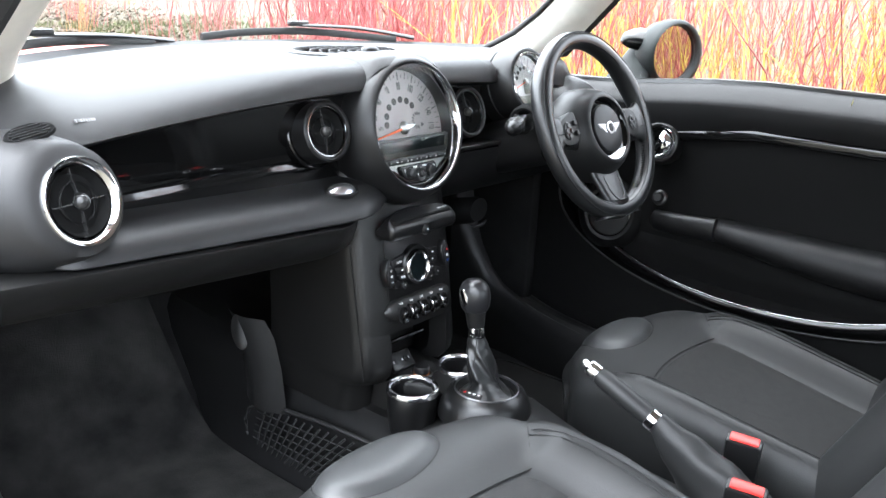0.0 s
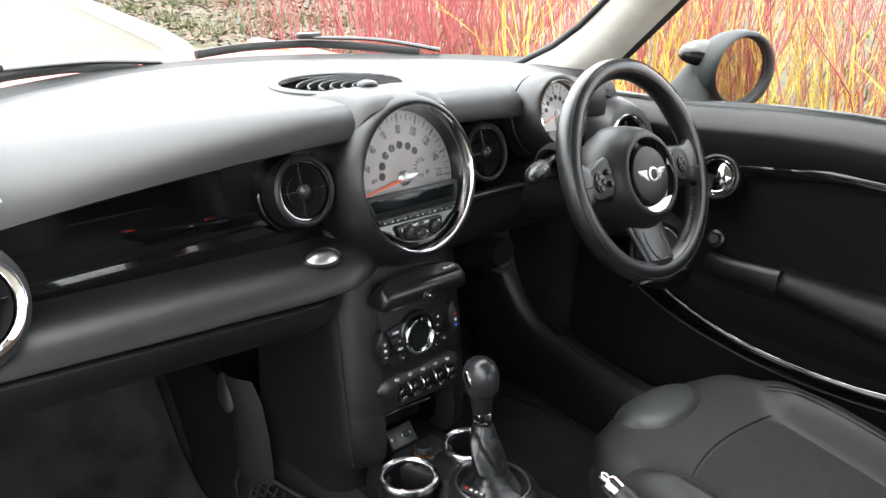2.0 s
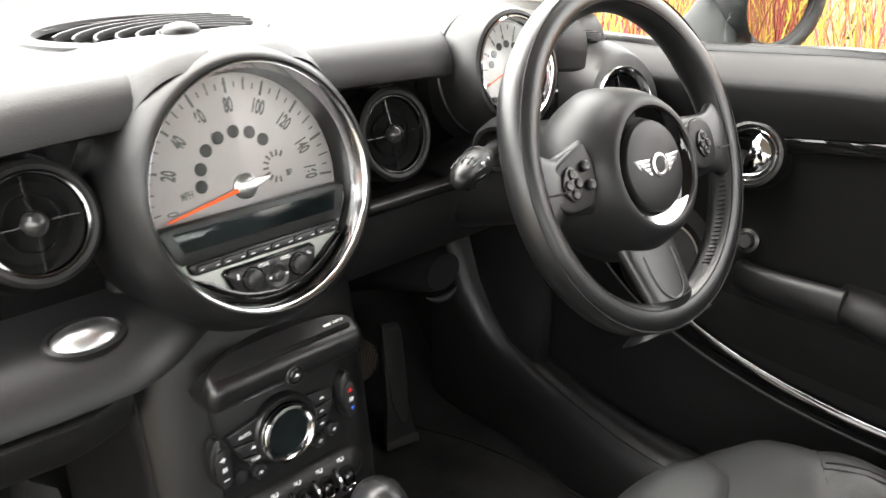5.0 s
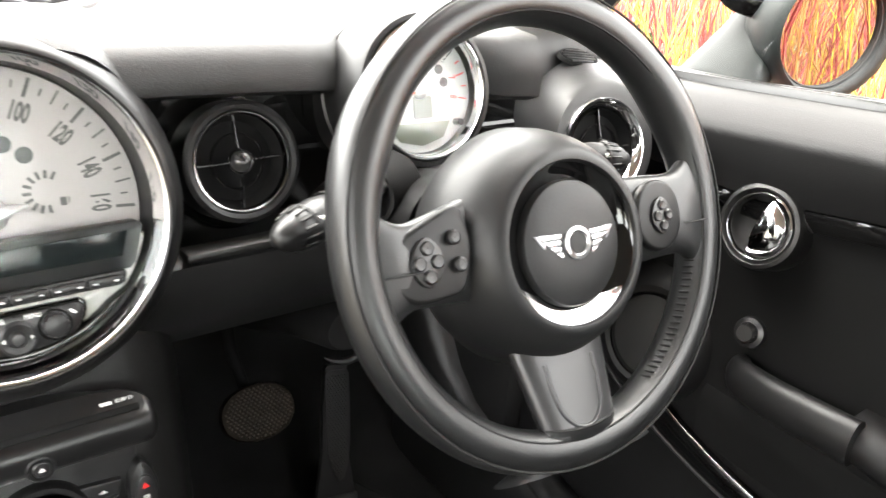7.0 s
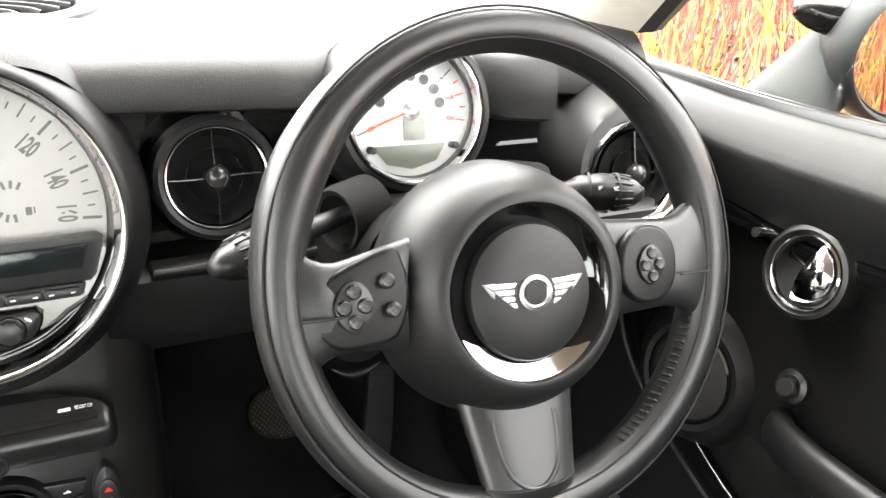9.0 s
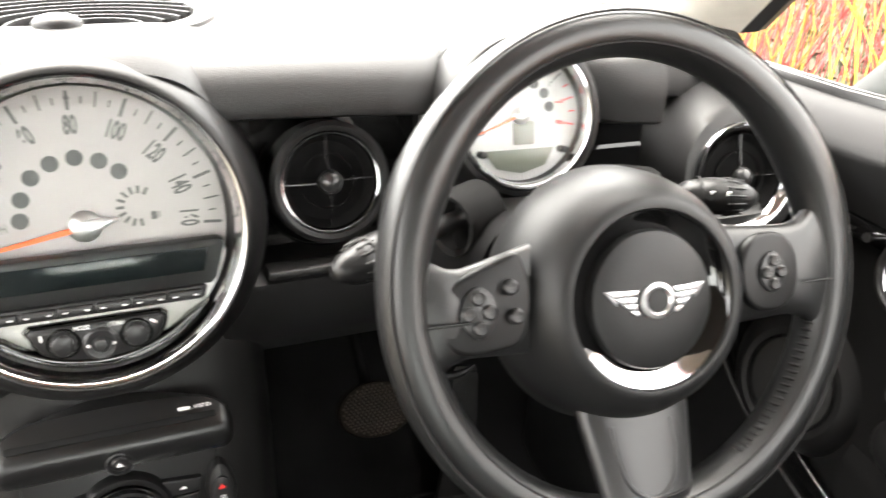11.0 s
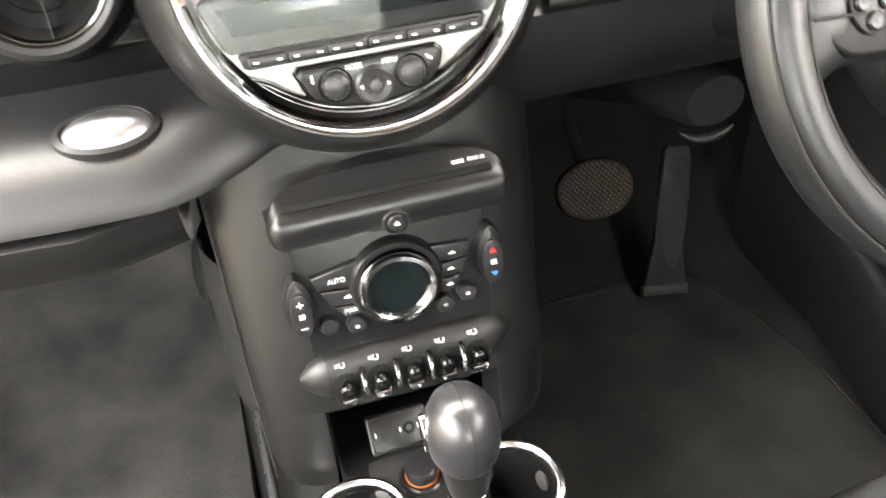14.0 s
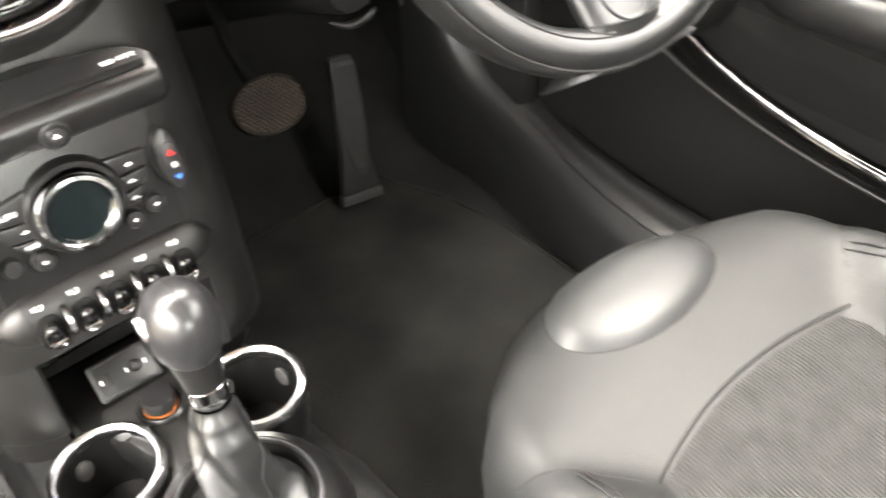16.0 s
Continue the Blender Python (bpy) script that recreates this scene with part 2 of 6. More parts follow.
def slab(poly, depth, bevel=0.001, m=None, segs=2):
    """A plate from a flat outline in x, y, its back at z 0 and its front at depth, with rounded front edges."""
    bm = bmesh.new()
    f = bm.faces.new([bm.verts.new((x, y, 0)) for x, y in poly])
    bmesh.ops.recalc_face_normals(bm, faces=bm.faces)
    if f.normal.z < 0:
        f.normal_flip()
    r = bmesh.ops.extrude_face_region(bm, geom=[f])
    top = [v for v in r["geom"] if isinstance(v, bmesh.types.BMVert)]
    bmesh.ops.translate(bm, verts=top, vec=(0, 0, depth))
    if bevel > 0:
        rim = [e for e in bm.edges if all(v.co.z > depth - 1e-6 for v in e.verts)]
        bmesh.ops.bevel(bm, geom=rim, offset=bevel, segments=segs, profile=0.5, affect="EDGES")
    bmesh.ops.recalc_face_normals(bm, faces=bm.faces)
    shade(bm)
    return moved(bm, m) if m else bm


def rounded(w, h, r, n=5, cx=0.0, cy=0.0):
    pts = []
    for qx, qy, a0 in ((1, 1, 0), (-1, 1, 90), (-1, -1, 180), (1, -1, 270)):
        for k in range(n + 1):
            a = radians(a0 + 90 * k / n)
            pts.append((cx + qx * (w / 2 - r) + r * math.cos(a), cy + qy * (h / 2 - r) + r * math.sin(a)))
    return pts


def oval(a, b, n=28, cx=0.0, cy=0.0, power=2.0, turn=0.0):
    pts = []
    for k in range(n):
        t = 2 * math.pi * k / n
        x = a * math.copysign(abs(math.cos(t)) ** (2 / power), math.cos(t))
        y = b * math.copysign(abs(math.sin(t)) ** (2 / power), math.sin(t))
        pts.append((cx + x * math.cos(turn) - y * math.sin(turn), cy + x * math.sin(turn) + y * math.cos(turn)))
    return pts


def facing(origin, normal, up=(0, 0, 1)):
    """A frame whose z is the normal and whose y is up as far as it can be."""
    z = Vector(normal).normalized()
    x = Vector(up).cross(z).normalized()
    y = z.cross(x)
    return Matrix.Translation(origin) @ Matrix((x, y, z)).transposed().to_4x4()


def thing(name, place, label, category, group="", kind=""):
    ob = new(name)
    ob.empty_display_size = 0.02
    ob.location = place
    return tagged(ob, label, category, group, kind)


def solid(name, bm, mat, label, category, group="", kind=""):
    me = bpy.data.meshes.new(name)
    bm.to_mesh(me)
    bm.free()
    me.materials.append(mat)
    return tagged(new(name, me), label, category, group, kind)


def part(name, bm, mat, parent, label=""):
    me = bpy.data.meshes.new(name)
    bm.to_mesh(me)
    bm.free()
    me.materials.append(mat)
    ob = new(name, me)
    ob.parent = parent
    if parent.parent is None:
        ob.matrix_parent_inverse = parent.matrix_basis.inverted()
    return tagged(ob, label)


def words(name, text, size, m, mat, parent, depth=0.0003, turn=0.0, squeeze=1.0, bold=0.0):
    cu = bpy.data.curves.new(name, "FONT")
    cu.body, cu.size, cu.extrude, cu.align_x, cu.align_y = text, size, depth, "CENTER", "CENTER"
    cu.offset = size * bold
    tmp = bpy.data.objects.new("tmp", cu)
    me = bpy.data.meshes.new_from_object(tmp)
    bpy.data.objects.remove(tmp)
    me.transform(m @ pose(0, 0, 0, 0, 0, turn) @ Matrix.Diagonal((squeeze, 1, 1, 1)))
    me.name = name
    me.materials.append(mat)
    ob = new(name, me)
    ob.parent = parent
    if parent.parent is None:
        ob.matrix_parent_inverse = parent.matrix_basis.inverted()
    return ob


def lerp(a, b, t):
    return a + (b - a) * t


def curve_at(table, x):
    """A value between the rows (x, value) of a table."""
    for (x0, a), (x1, b) in zip(table, table[1:]):
        if x <= x1:
            t = max(0.0, (x - x0) / (x1 - x0))
            return a + (b - a) * t * t * (3 - 2 * t)
    return table[-1][1]


# ---- the car's shell ----
def ws_y(x):
    return 0.528 - 0.75 * x * x


def pad_low(x):
    return 0.980 - 0.115 * x * x


floor = solid("floor", loft([[(x, y, z) for y, z in ((-2.2, 0.2), (-0.9, 0.2), (0.3, 0.2), (0.36, 0.21), (0.42, 0.25), (0.62, 0.5), (0.66, 0.75))]
                             for x in (-0.70, -0.35, -0.12, 0.12, 0.35, 0.70)]), CARPET, "charcoal carpeted car floor rising to the bulkhead", "floor", kind="structure")

roof = solid("ceiling", loft([[(x, y, 1.36 + 0.02 * (1 - (x / 0.6) ** 2)) for y in (0.03 - 0.75 * x * x, -0.6, -1.3, -2.2)] for x in (-0.56, -0.35, -0.12, 0.12, 0.35, 0.56)]),
             HEADLINING, "pale grey headlining of the roof", "ceiling", kind="structure")
solid("roof", loft([[(x, y, 1.40 + 0.02 * (1 - (x / 0.62) ** 2)) for y in (0.06 - 0.75 * x * x, -0.6, -1.3, -2.3)] for x in (-0.6, -0.35, -0.12, 0.12, 0.35, 0.6)]),
      PAINT, "red painted outer roof skin", "roof", kind="structure")
wall_back = solid("wall_back", box(0, -2.24, 0.56, 1.36, 0.05, 0.72, 0.01), HARD, "dark trimmed tailgate behind the cabin", "wall", kind="structure")
rear_glass = solid("window_2", box(0, -2.24, 1.15, 1.16, 0.006, 0.45, 0), GLASS, "rear window of clear glass", "window", kind="structure")
rear_glass.visible_shadow = False
for s in (-1, 1):
    solid("wall_quarter", box(s * 0.70, -1.74, 0.56, 0.08, 1.0, 0.72, 0.02), HARD, "dark trimmed rear quarter panel", "wall", kind="structure")
    # Out of view; made wide to block the rear window's streak in the dash trim.
    solid("pillar_back", box(s * 0.555, -2.16, 1.15, 0.23, 0.12, 0.46, 0.02), HARD, "unseen black trimmed rear pillar, widened to narrow the rear window reflection", "pillar", kind="structure")
    solid("pillar_rear", box(s * 0.64, -1.24, 1.18, 0.07, 0.12, 0.42, 0.02), HARD, "black trimmed centre pillar", "pillar", kind="structure")


def pillar(s):
    inner_low, inner_high = Vector((s * 0.60, 0.235, 0.985)), Vector((s * 0.52, -0.21, 1.37))
    outer_low, outer_high = Vector((s * 0.665, 0.115, 0.985)), Vector((s * 0.585, -0.29, 1.37))
    secs, seals = [], []
    for k in range(9):
        t = k / 8
        a, b = inner_low.lerp(inner_high, t), outer_low.lerp(outer_high, t)
        flare = 0.05 * max(0, 1 - t * 4) ** 2
        a = a + Vector((-s * flare, flare * 0.6, 0))
        mid = (a + b) / 2 + Vector((-s * 0.016, -0.016, -0.004))
        back = (a + b) / 2 + Vector((s * 0.03, 0.03, 0.01))
        ring = [a, a.lerp(mid, 0.55) + Vector((-s * 0.006, -0.004, 0)), mid, b.lerp(mid, 0.55) + Vector((-s * 0.004, -0.008, 0)), b, back]
        secs.append(ring)
        o = Vector((s * 0.012, -0.014, 0.004))
        seals.append([b, b + o, b + o + Vector((s * 0.022, 0.012, 0)), b + Vector((s * 0.026, 0.03, 0.0))])
    p = thing("windscreen_pillar", (s * 0.62, 0.2, 0.98), "cream trimmed windscreen pillar with a black seal", "pillar", kind="structure")
    part("glass_edge", tube([sec[0] + Vector((0, 0.006, 0.004)) for sec in secs], 0.007, 8), RUBBER, p, "black glass edge")
    part("pillar_trim", loft(secs, around=True, caps=True), CREAM, p)
    part("door_seal", loft(seals, around=True, caps=True), RUBBER, p, "black rubber door seal")


pillar(-1)
pillar(1)


def sheet(base, top, nx=12):
    """A curved pane between two edge functions of x."""
    rows = []
    for k in range(nx + 1):
        u = -1 + 2 * k / nx
        a, b = Vector(base(u)), Vector(top(u))
        rows.append([a.lerp(b, t / 5) for t in range(6)])
    return rows


windscreen = thing("window_1", (0, 0.5, 1.0), "raked windscreen with a black printed border", "windscreen", kind="structure")
pane = part("pane", loft(sheet(lambda u: (u * 0.66, ws_y(u * 0.66) + 0.03, 0.992), lambda u: (u * 0.55, 0.08 - 0.75 * (u * 0.55) ** 2, 1.385))), GLASS, windscreen)
pane.visible_shadow = False
part("frit_border", thick(loft([[(u * 0.66, ws_y(u * 0.66) + d, 0.994 + h) for d, h in ((-0.002, 0.0), (0.016, 0.006), (0.024, 0.010))] for u in [k / 12 for k in range(-12, 13)]]), 0.003),
     RUBBER, windscreen, "black border along the base")

# bonnet and scuttle
bonnet = solid("bonnet", thick(loft([[(x, ws_y(x) + 0.14 + d * 0.95, 0.955 + 0.01 * (1 - (x / 0.7) ** 2) - 0.17 * d ** 2.2 + 0.012 * math.sin(3 * d)) for d in [k / 10 for k in range(11)]]
                                       for x in [k * 0.07 for k in range(-10, 11)]]), 0.004), PAINT, "red painted car bonnet", "bonnet", kind="structure")
scuttle = solid("scuttle", thick(loft([[(x, ws_y(x) + d, z) for d, z in ((0.03, 0.984), (0.07, 0.955), (0.15, 0.945))] for x in [k * 0.066 for k in range(-10, 11)]]), 0.004),
                HARD, "black plastic scuttle below the windscreen", "scuttle", kind="structure")
for s in (-1, 1):
    solid("wall_front_wing", box(s * 0.74, 0.95, 0.5, 0.08, 1.25, 0.8, 0.03), PAINT, "red painted front wing", "wing", kind="structure")
    rows = []
    for y, dz, dx in ((-1.3, 0, 0), (-0.6, 0, 0), (-0.2, 0, 0), (-0.12, 0, 0), (-0.05, 0.001, 0), (0.04, 0.004, -0.001), (0.11, 0.010, -0.003), (0.17, 0.022, -0.004), (0.22, 0.045, -0.006), (0.26, 0.085, -0.009), (0.29, 0.14, -0.012), (0.315, 0.22, -0.014), (0.33, 0.32, -0.015), (0.34, 0.44, -0.015)):
        swing = max(0.0, min(1.0, (y + 0.14) / 0.38))
        dx += -0.020 + 0.062 * swing * swing * (3 - 2 * swing)
        rows.append([(s * min(x + dx * max(0.0, min(1.0, (0.715 - x) / 0.075)) if dx < 0 else x + dx, 0.728), y + min(1.0, dz * 5) * 0.45 * (0.70 - x), z + (dz if z > 0.21 else 0)) for x, z in
                     ((0.598, 0.2), (0.600, 0.27), (0.605, 0.310), (0.614, 0.327), (0.626, 0.335), (0.634, 0.331), (0.641, 0.336), (0.650, 0.339), (0.658, 0.334), (0.666, 0.337), (0.676, 0.336), (0.685, 0.329), (0.70, 0.320), (0.72, 0.2))])
    solid("sill", loft(rows, sharp=60), ROLL, "black plastic sill trim with moulded ridges", "sill", kind="structure")
    solid("kick_panel", box(s * 0.69, 0.42, 0.565, 0.04, 0.52, 0.73, 0.01), CARPET, "carpeted footwell side", "wall", kind="structure")
wall_front = solid("wall_front", box(0, 0.68, 0.6, 1.36, 0.03, 0.7, 0.005), CARPET, "carpeted bulkhead", "wall", kind="structure")


# ---- dashboard ----
dash = thing("dashboard", (0, 0.2, 0.75), "black soft-touch dashboard with gloss black trim panels", "dashboard")


def pad_section(x):
    zl, w, ax = pad_low(x), ws_y(x), abs(x)
    back = -0.006 + 0.075 * max(0.0, min(1.0, (x - 0.475) / 0.03)) ** 2
    hood = max(0.0, min(1.0, (x - 0.37) / 0.03)) * (1.0 if x < 0.476 else 0.0)
    back += 0.004 + 0.10 * max(0.0, min(1.0, (0.074 - ax) / 0.012)) + 0.02 * max(0.0, min(1.0, (-x - 0.565) / 0.07)) ** 2 - 0.022 * hood + 0.045 * max(0.0, 1 - ((x - 0.34) / 0.075) ** 2)
    top = 1.018 - 0.05 * x * x
    slant = max(0.0, min(1.0, (-x - 0.14) / 0.40))
    deep = lerp(max(back + 0.09, 0.09), back + 0.165, slant)
    pts = [(w + 0.004, 0.990), (w - 0.02, 1.0 - 0.01 * x * x), (lerp(w, deep, 0.35), top - 0.006), (lerp(w, deep, 0.7), top - 0.001), (deep, top - 0.003), (back + lerp(0.054, 0.130, slant), top - 0.0045)]
    fall = top - zl + 0.012
    for d, far, h in ((0.036, 0.103, 0.14), (0.0225, 0.079, 0.25), (0.0130, 0.056, 0.38), (0.0070, 0.034, 0.53), (0.0030, 0.017, 0.71), (0.0015, 0.006, 0.88)):
        d = lerp(d, far, slant)
        pts.append((back + d - 0.55 * d * hood, top - fall * h * lerp(1.0, 0.75, hood)))
    pts += [(back + 0.002, top - fall * 0.95), (back + 0.008, zl - 0.012), (back + 0.018, zl - 0.016), (back + 0.05, zl - 0.017)]
    return [(x, y, z) for y, z in pts]


PADX = sorted({round(-0.66 + k * 0.033, 4) for k in range(41)} | {-0.55, -0.565, -0.58, -0.59, -0.60, -0.1, -0.09, -0.086, -0.083, -0.08, -0.076, -0.072, -0.068, -0.065, -0.062, 0.062, 0.065, 0.068, 0.072, 0.076, 0.083, 0.086, -0.08, 0.08, 0.09, 0.095, 0.1, 0.105, 0.110, 0.115, 0.37, 0.38, 0.39, 0.40, 0.475, 0.477, 0.49, 0.505})
pad_mesh = loft([pad_section(x) for x in PADX], sharp=50)
near = [e for e in pad_mesh.edges if all(abs(v.co.x) < 0.16 and 0.02 < v.co.y < 0.40 for v in e.verts)]
bmesh.ops.subdivide_edges(pad_mesh, edges=near, cuts=5, use_grid_fill=True)
gone = [f for f in pad_mesh.faces if (f.calc_center_median().x / 0.109) ** 2 + ((f.calc_center_median().y - 0.150) / 0.078) ** 2 < 1 and f.calc_center_median().z > 0.99]
bmesh.ops.delete(pad_mesh, geom=gone, context="FACES")
part("top_pad", shade(pad_mesh, 50), SOFT, dash, "grained black soft-touch top pad")


SPLIT_PANEL = ((0.012, 0.986), (0.022, 0.972), (0.0195, 0.94), (0.0185, 0.907), (0.0160, 0.904), (0.0155, 0.900), (0.0150, 0.875), (0.0145, 0.856), (0.03, 0.845))
LIPPED_PANEL = ((0.0140, 0.970), (0.0124, 0.955), (0.0112, 0.940), (0.0106, 0.925), (0.0105, 0.910), (0.0110, 0.897), (0.0119, 0.885), (0.0131, 0.875), (0.0146, 0.866), (0.0155, 0.861), (0.0155, 0.8595), (0.0152, 0.8580), (0.0128, 0.8500), (0.0126, 0.8485), (0.0130, 0.846), (0.0150, 0.833), (0.0175, 0.822), (0.025, 0.815))


def trim_panel(x0, x1, profile):
    return loft([[(x, y + 0.018, z - 0.02 * (max(0, abs(x) - 0.2)) * (1 + max(0.0, (z - 0.94) / 0.02) if x < 0 else 0.3)) for y, z in profile]
                 for x in [lerp(x0, x1, k / 14) for k in range(15)]], sharp=20)


for k, w in enumerate((0.0022, 0.0014, 0.0024, 0.0020, 0.0024, 0.0016, 0.0022, 0.0024)):
    part("marking", box(-0.575 + 0.0034 * k, 0.0, 0.0, w, 0.0052, 0.0024, 0.0002, 1, m=Matrix.Translation((0, 0.0235, 0.9582)) @ pose(0, 0, 0, 38, 0, 0)), GREYMARK, dash, "small pale marking")
part("trim_panel", trim_panel(-0.60, -0.115, LIPPED_PANEL), PIANO, dash, "gloss black trim panel")
part("trim_panel", trim_panel(0.115, 0.50, SPLIT_PANEL), PIANO, dash, "gloss black trim panel")


def roll_section(x):
    run = max(0.0, -x - 0.2)
    end = max(0.0, min(1.0, (x + 0.150) / 0.085)) ** 1.6
    tuck = 0.045 * max(0.0, min(1.0, (-x - 0.62) / 0.045)) ** 2
    pts = []
    for y, z in ((0.06, 0.827), (0.032, 0.8235), (0.012, 0.8215), (-0.006, 0.8185), (-0.022, 0.8145), (-0.036, 0.8080), (-0.047, 0.7995), (-0.055, 0.7900), (-0.0595, 0.7810), (-0.0605, 0.7755), (-0.057, 0.7728), (-0.02, 0.7715)):
        back = max(0.0, -0.010 - y) * 0.72 * end
        pts.append((x, y + back + tuck, z + run * lerp(0.055, 0.032, (z - 0.772) / 0.05) + 0.012 * end * max(0.0, 0.80 - z) / 0.03))
    return pts


part("shelf_roll", loft([roll_section(x) for x in [-0.665, -0.660, -0.652, -0.642] + [-0.63 + k * 0.0265 for k in range(18)] + [-0.165 + k * 0.0095 for k in range(13)]], sharp=50), ROLL, dash, "rounded charcoal lower dash roll")
part("glove_box_door", loft([[(x, y + max(0.0, 0.03 - y) * 0.40 * max(0.0, min(1.0, (x + 0.20) / 0.07)) ** 1.5, z + 0.055 * max(0.0, -x - 0.2)) for y, z in ((0.0, 0.7695), (-0.058, 0.769), (-0.0615, 0.767), (-0.0615, 0.763), (-0.055, 0.747), (-0.042, 0.728), (-0.024, 0.712), (0.0, 0.700), (0.03, 0.693), (0.05, 0.693), (0.065, 0.697), (0.08, 0.703), (0.22, 0.71))]
                             for x in [-0.730, -0.725, -0.60, -0.5, -0.38, -0.26, -0.20, -0.185, -0.17, -0.158, -0.147, -0.142, -0.140]]), GREY, dash, "charcoal glove box door")
end_profile = [(0.30, 0.84), (0.02, 0.84), (-0.02, 0.80), (-0.058, 0.766), (-0.060, 0.745), (-0.050, 0.722), (-0.033, 0.702), (-0.010, 0.688), (0.02, 0.681), (0.04, 0.683), (0.055, 0.69), (0.07, 0.70), (0.22, 0.71), (0.30, 0.72)]
part("dash_end", slab([(-y, z + 0.0235) for y, z in end_profile], 0.010, 0.001, Matrix(((0, 0, -1, -0.720), (-1, 0, 0, 0), (0, 1, 0, 0), (0, 0, 0, 1)))), VOID, dash, "black dashboard end panel")
part("knee_panel", loft([[(x, y, z) for y, z in ((0.03, 0.848), (-0.012, 0.846), (-0.022, 0.84), (-0.022, 0.825), (-0.005, 0.785), (0.02, 0.752), (0.05, 0.735), (0.15, 0.72), (0.34, 0.70))]
                         for x in [0.09, 0.16, 0.24, 0.34, 0.45, 0.55, 0.63]]), ROLL, dash, "charcoal knee panel")
part("underside", box(0, 0.36, 0.70, 1.24, 0.3, 0.02, 0.004), DARK, dash)
part("ledge", box(0.25, -0.016, 0.848, 0.25, 0.02, 0.008, 0.003), GREY, dash)

neck = []
for k in range(-2, 9):
    t = max(0.0, k / 8)
    y, w = lerp(0.012, 0.098, t), lerp(0.098, 0.110, t)
    zt = lerp(1.0240, 1.0215, t) if k < 8 else 1.012
    dip = (0.0, 0.004, 0.014)[max(0, -k)]
    neck.append([(w * j / 14, y + 0.012 * min(0, k) + 0.012 * (j / 14) ** 2, lerp(zt, lerp(0.990, 1.0125, min(1.0, t * 1.6)), abs(j / 14) ** 4.5) - dip) for j in range(-14, 15)])
part("pod_neck", loft(neck, sharp=60), SOFT, dash, "satin hump behind the dial")

# defroster grille on the pad
grille = thing("defroster_grille", (0, 0.18, 1.018), "black oval air grille with curved fins on the dashboard top", "grille")
GZ = 1.0165
part("rim", lathe([(0.104, -0.004), (0.106, 0.002), (0.110, 0.0035), (0.122, 0.001), (0.124, -0.004)], 56, Matrix.Translation((0, 0.150, GZ)), sy=0.74, closed=True), SOFT, grille)
part("well", lathe([(0.0, -0.045), (0.09, -0.04), (0.115, 0.0)], 56, Matrix.Translation((0, 0.150, GZ)), sy=0.74), VOID, grille)
for k in range(7):
    a = 0.022 + 0.0135 * k
    path = [(0.030 + 1.35 * a * math.cos(radians(q)), 0.092 + a * math.sin(radians(q))) for q in range(-20, 221, 5)]
    path = [(x, y, GZ + 0.0005) for x, y in path if (x / 0.1045) ** 2 + ((y - 0.150) / 0.0765) ** 2 < 1]
    if len(path) > 3:
        part("fin", tube(path, 0.0016, 6, flat=2.8), SOFT, grille)

# Added wall, never in view: it only limits light and reflections from the left.
wall_unseen = solid("wall_unseen", box(-11.0, 0, 1.6, 0.3, 60, 3.2, 0.02), KERB, "plain unseen wall added to bound the light at the open door", "wall", kind="structure")

# ---- outside ground and planting ----
ground = solid("ground", loft([[(x, y, -0.002) for y in (-300, -20, -4, 0, 8, 30, 600)] for x in (-300, -20, -3, 0, 3, 30, 600)]), PAVE, "pale concrete paving", "ground", kind="structure")

# ---- instruments and vents ----
DIAL = facing((0, -0.035, 0.906), (0, -0.973, 0.231))


def ring_text(parent, m, text, size, r, a, mat, squeeze=0.6):
    words("numeral", text, size, m @ Matrix.Translation((r * math.cos(radians(a)), r * math.sin(radians(a)), 0)), mat, parent, turn=a - 90, squeeze=squeeze, bold=0.034)


def tick(m, r0, r1, a, w):
    c, s = math.cos(radians(a)), math.sin(radians(a))
    return box((r0 + r1) / 2, 0, 0.0003, r1 - r0, w, 0.0005, 0, m=m @ pose(0, 0, 0, 0, 0, a))


speedo = thing("speedometer", (0, -0.035, 0.79), "large round central speedometer in a chrome ring", "speedometer")
part("housing", lathe([(0.1085, 0.000), (0.1088, 0.0030), (0.1100, 0.0042), (0.1120, 0.0036), (0.1150, 0.0010), (0.1190, -0.0045), (0.1240, -0.0130), (0.1290, -0.026), (0.1330, -0.045), (0.135, -0.08), (0.131, -0.13), (0.118, -0.19), (0.08, -0.21), (0.0, -0.21)], 72, DIAL),
     POD, speedo, "dark satin pod round the dial")
part("chrome_ring", lathe([(0.1092, -0.004), (0.1090, 0.002), (0.1082, 0.0032), (0.1072, 0.0028), (0.1055, 0.000), (0.1035, -0.012), (0.1025, -0.014), (0.1025, -0.018)], 96, DIAL), CHROME, speedo, "polished chrome ring")
part("inner_wall", lathe([(0.1025, -0.014), (0.1015, -0.030), (0.1005, -0.038)], 96, DIAL), GREY, speedo, "dark inner slope")
FACEM = DIAL @ Matrix.Translation((0, 0, -0.037))
face = part("dial_face", lathe([(0.0, 0.0), (0.0995, 0.0), (0.1005, -0.002)], 72, FACEM), FACE, speedo, "silver dial face")
for i in range(17):
    a = 184.5 - i * (189.0 / 16)
    major = i % 2 == 0
    part("tick_mark", tick(FACEM, 0.0830 if major else 0.0855, 0.0965, a, 0.0022 if major and i > 0 else 0.0013), INK, face)
    if i < 16:
        part("tick_mark", tick(FACEM, 0.0872, 0.0925, a - 189.0 / 32, 0.0012), INK, face)
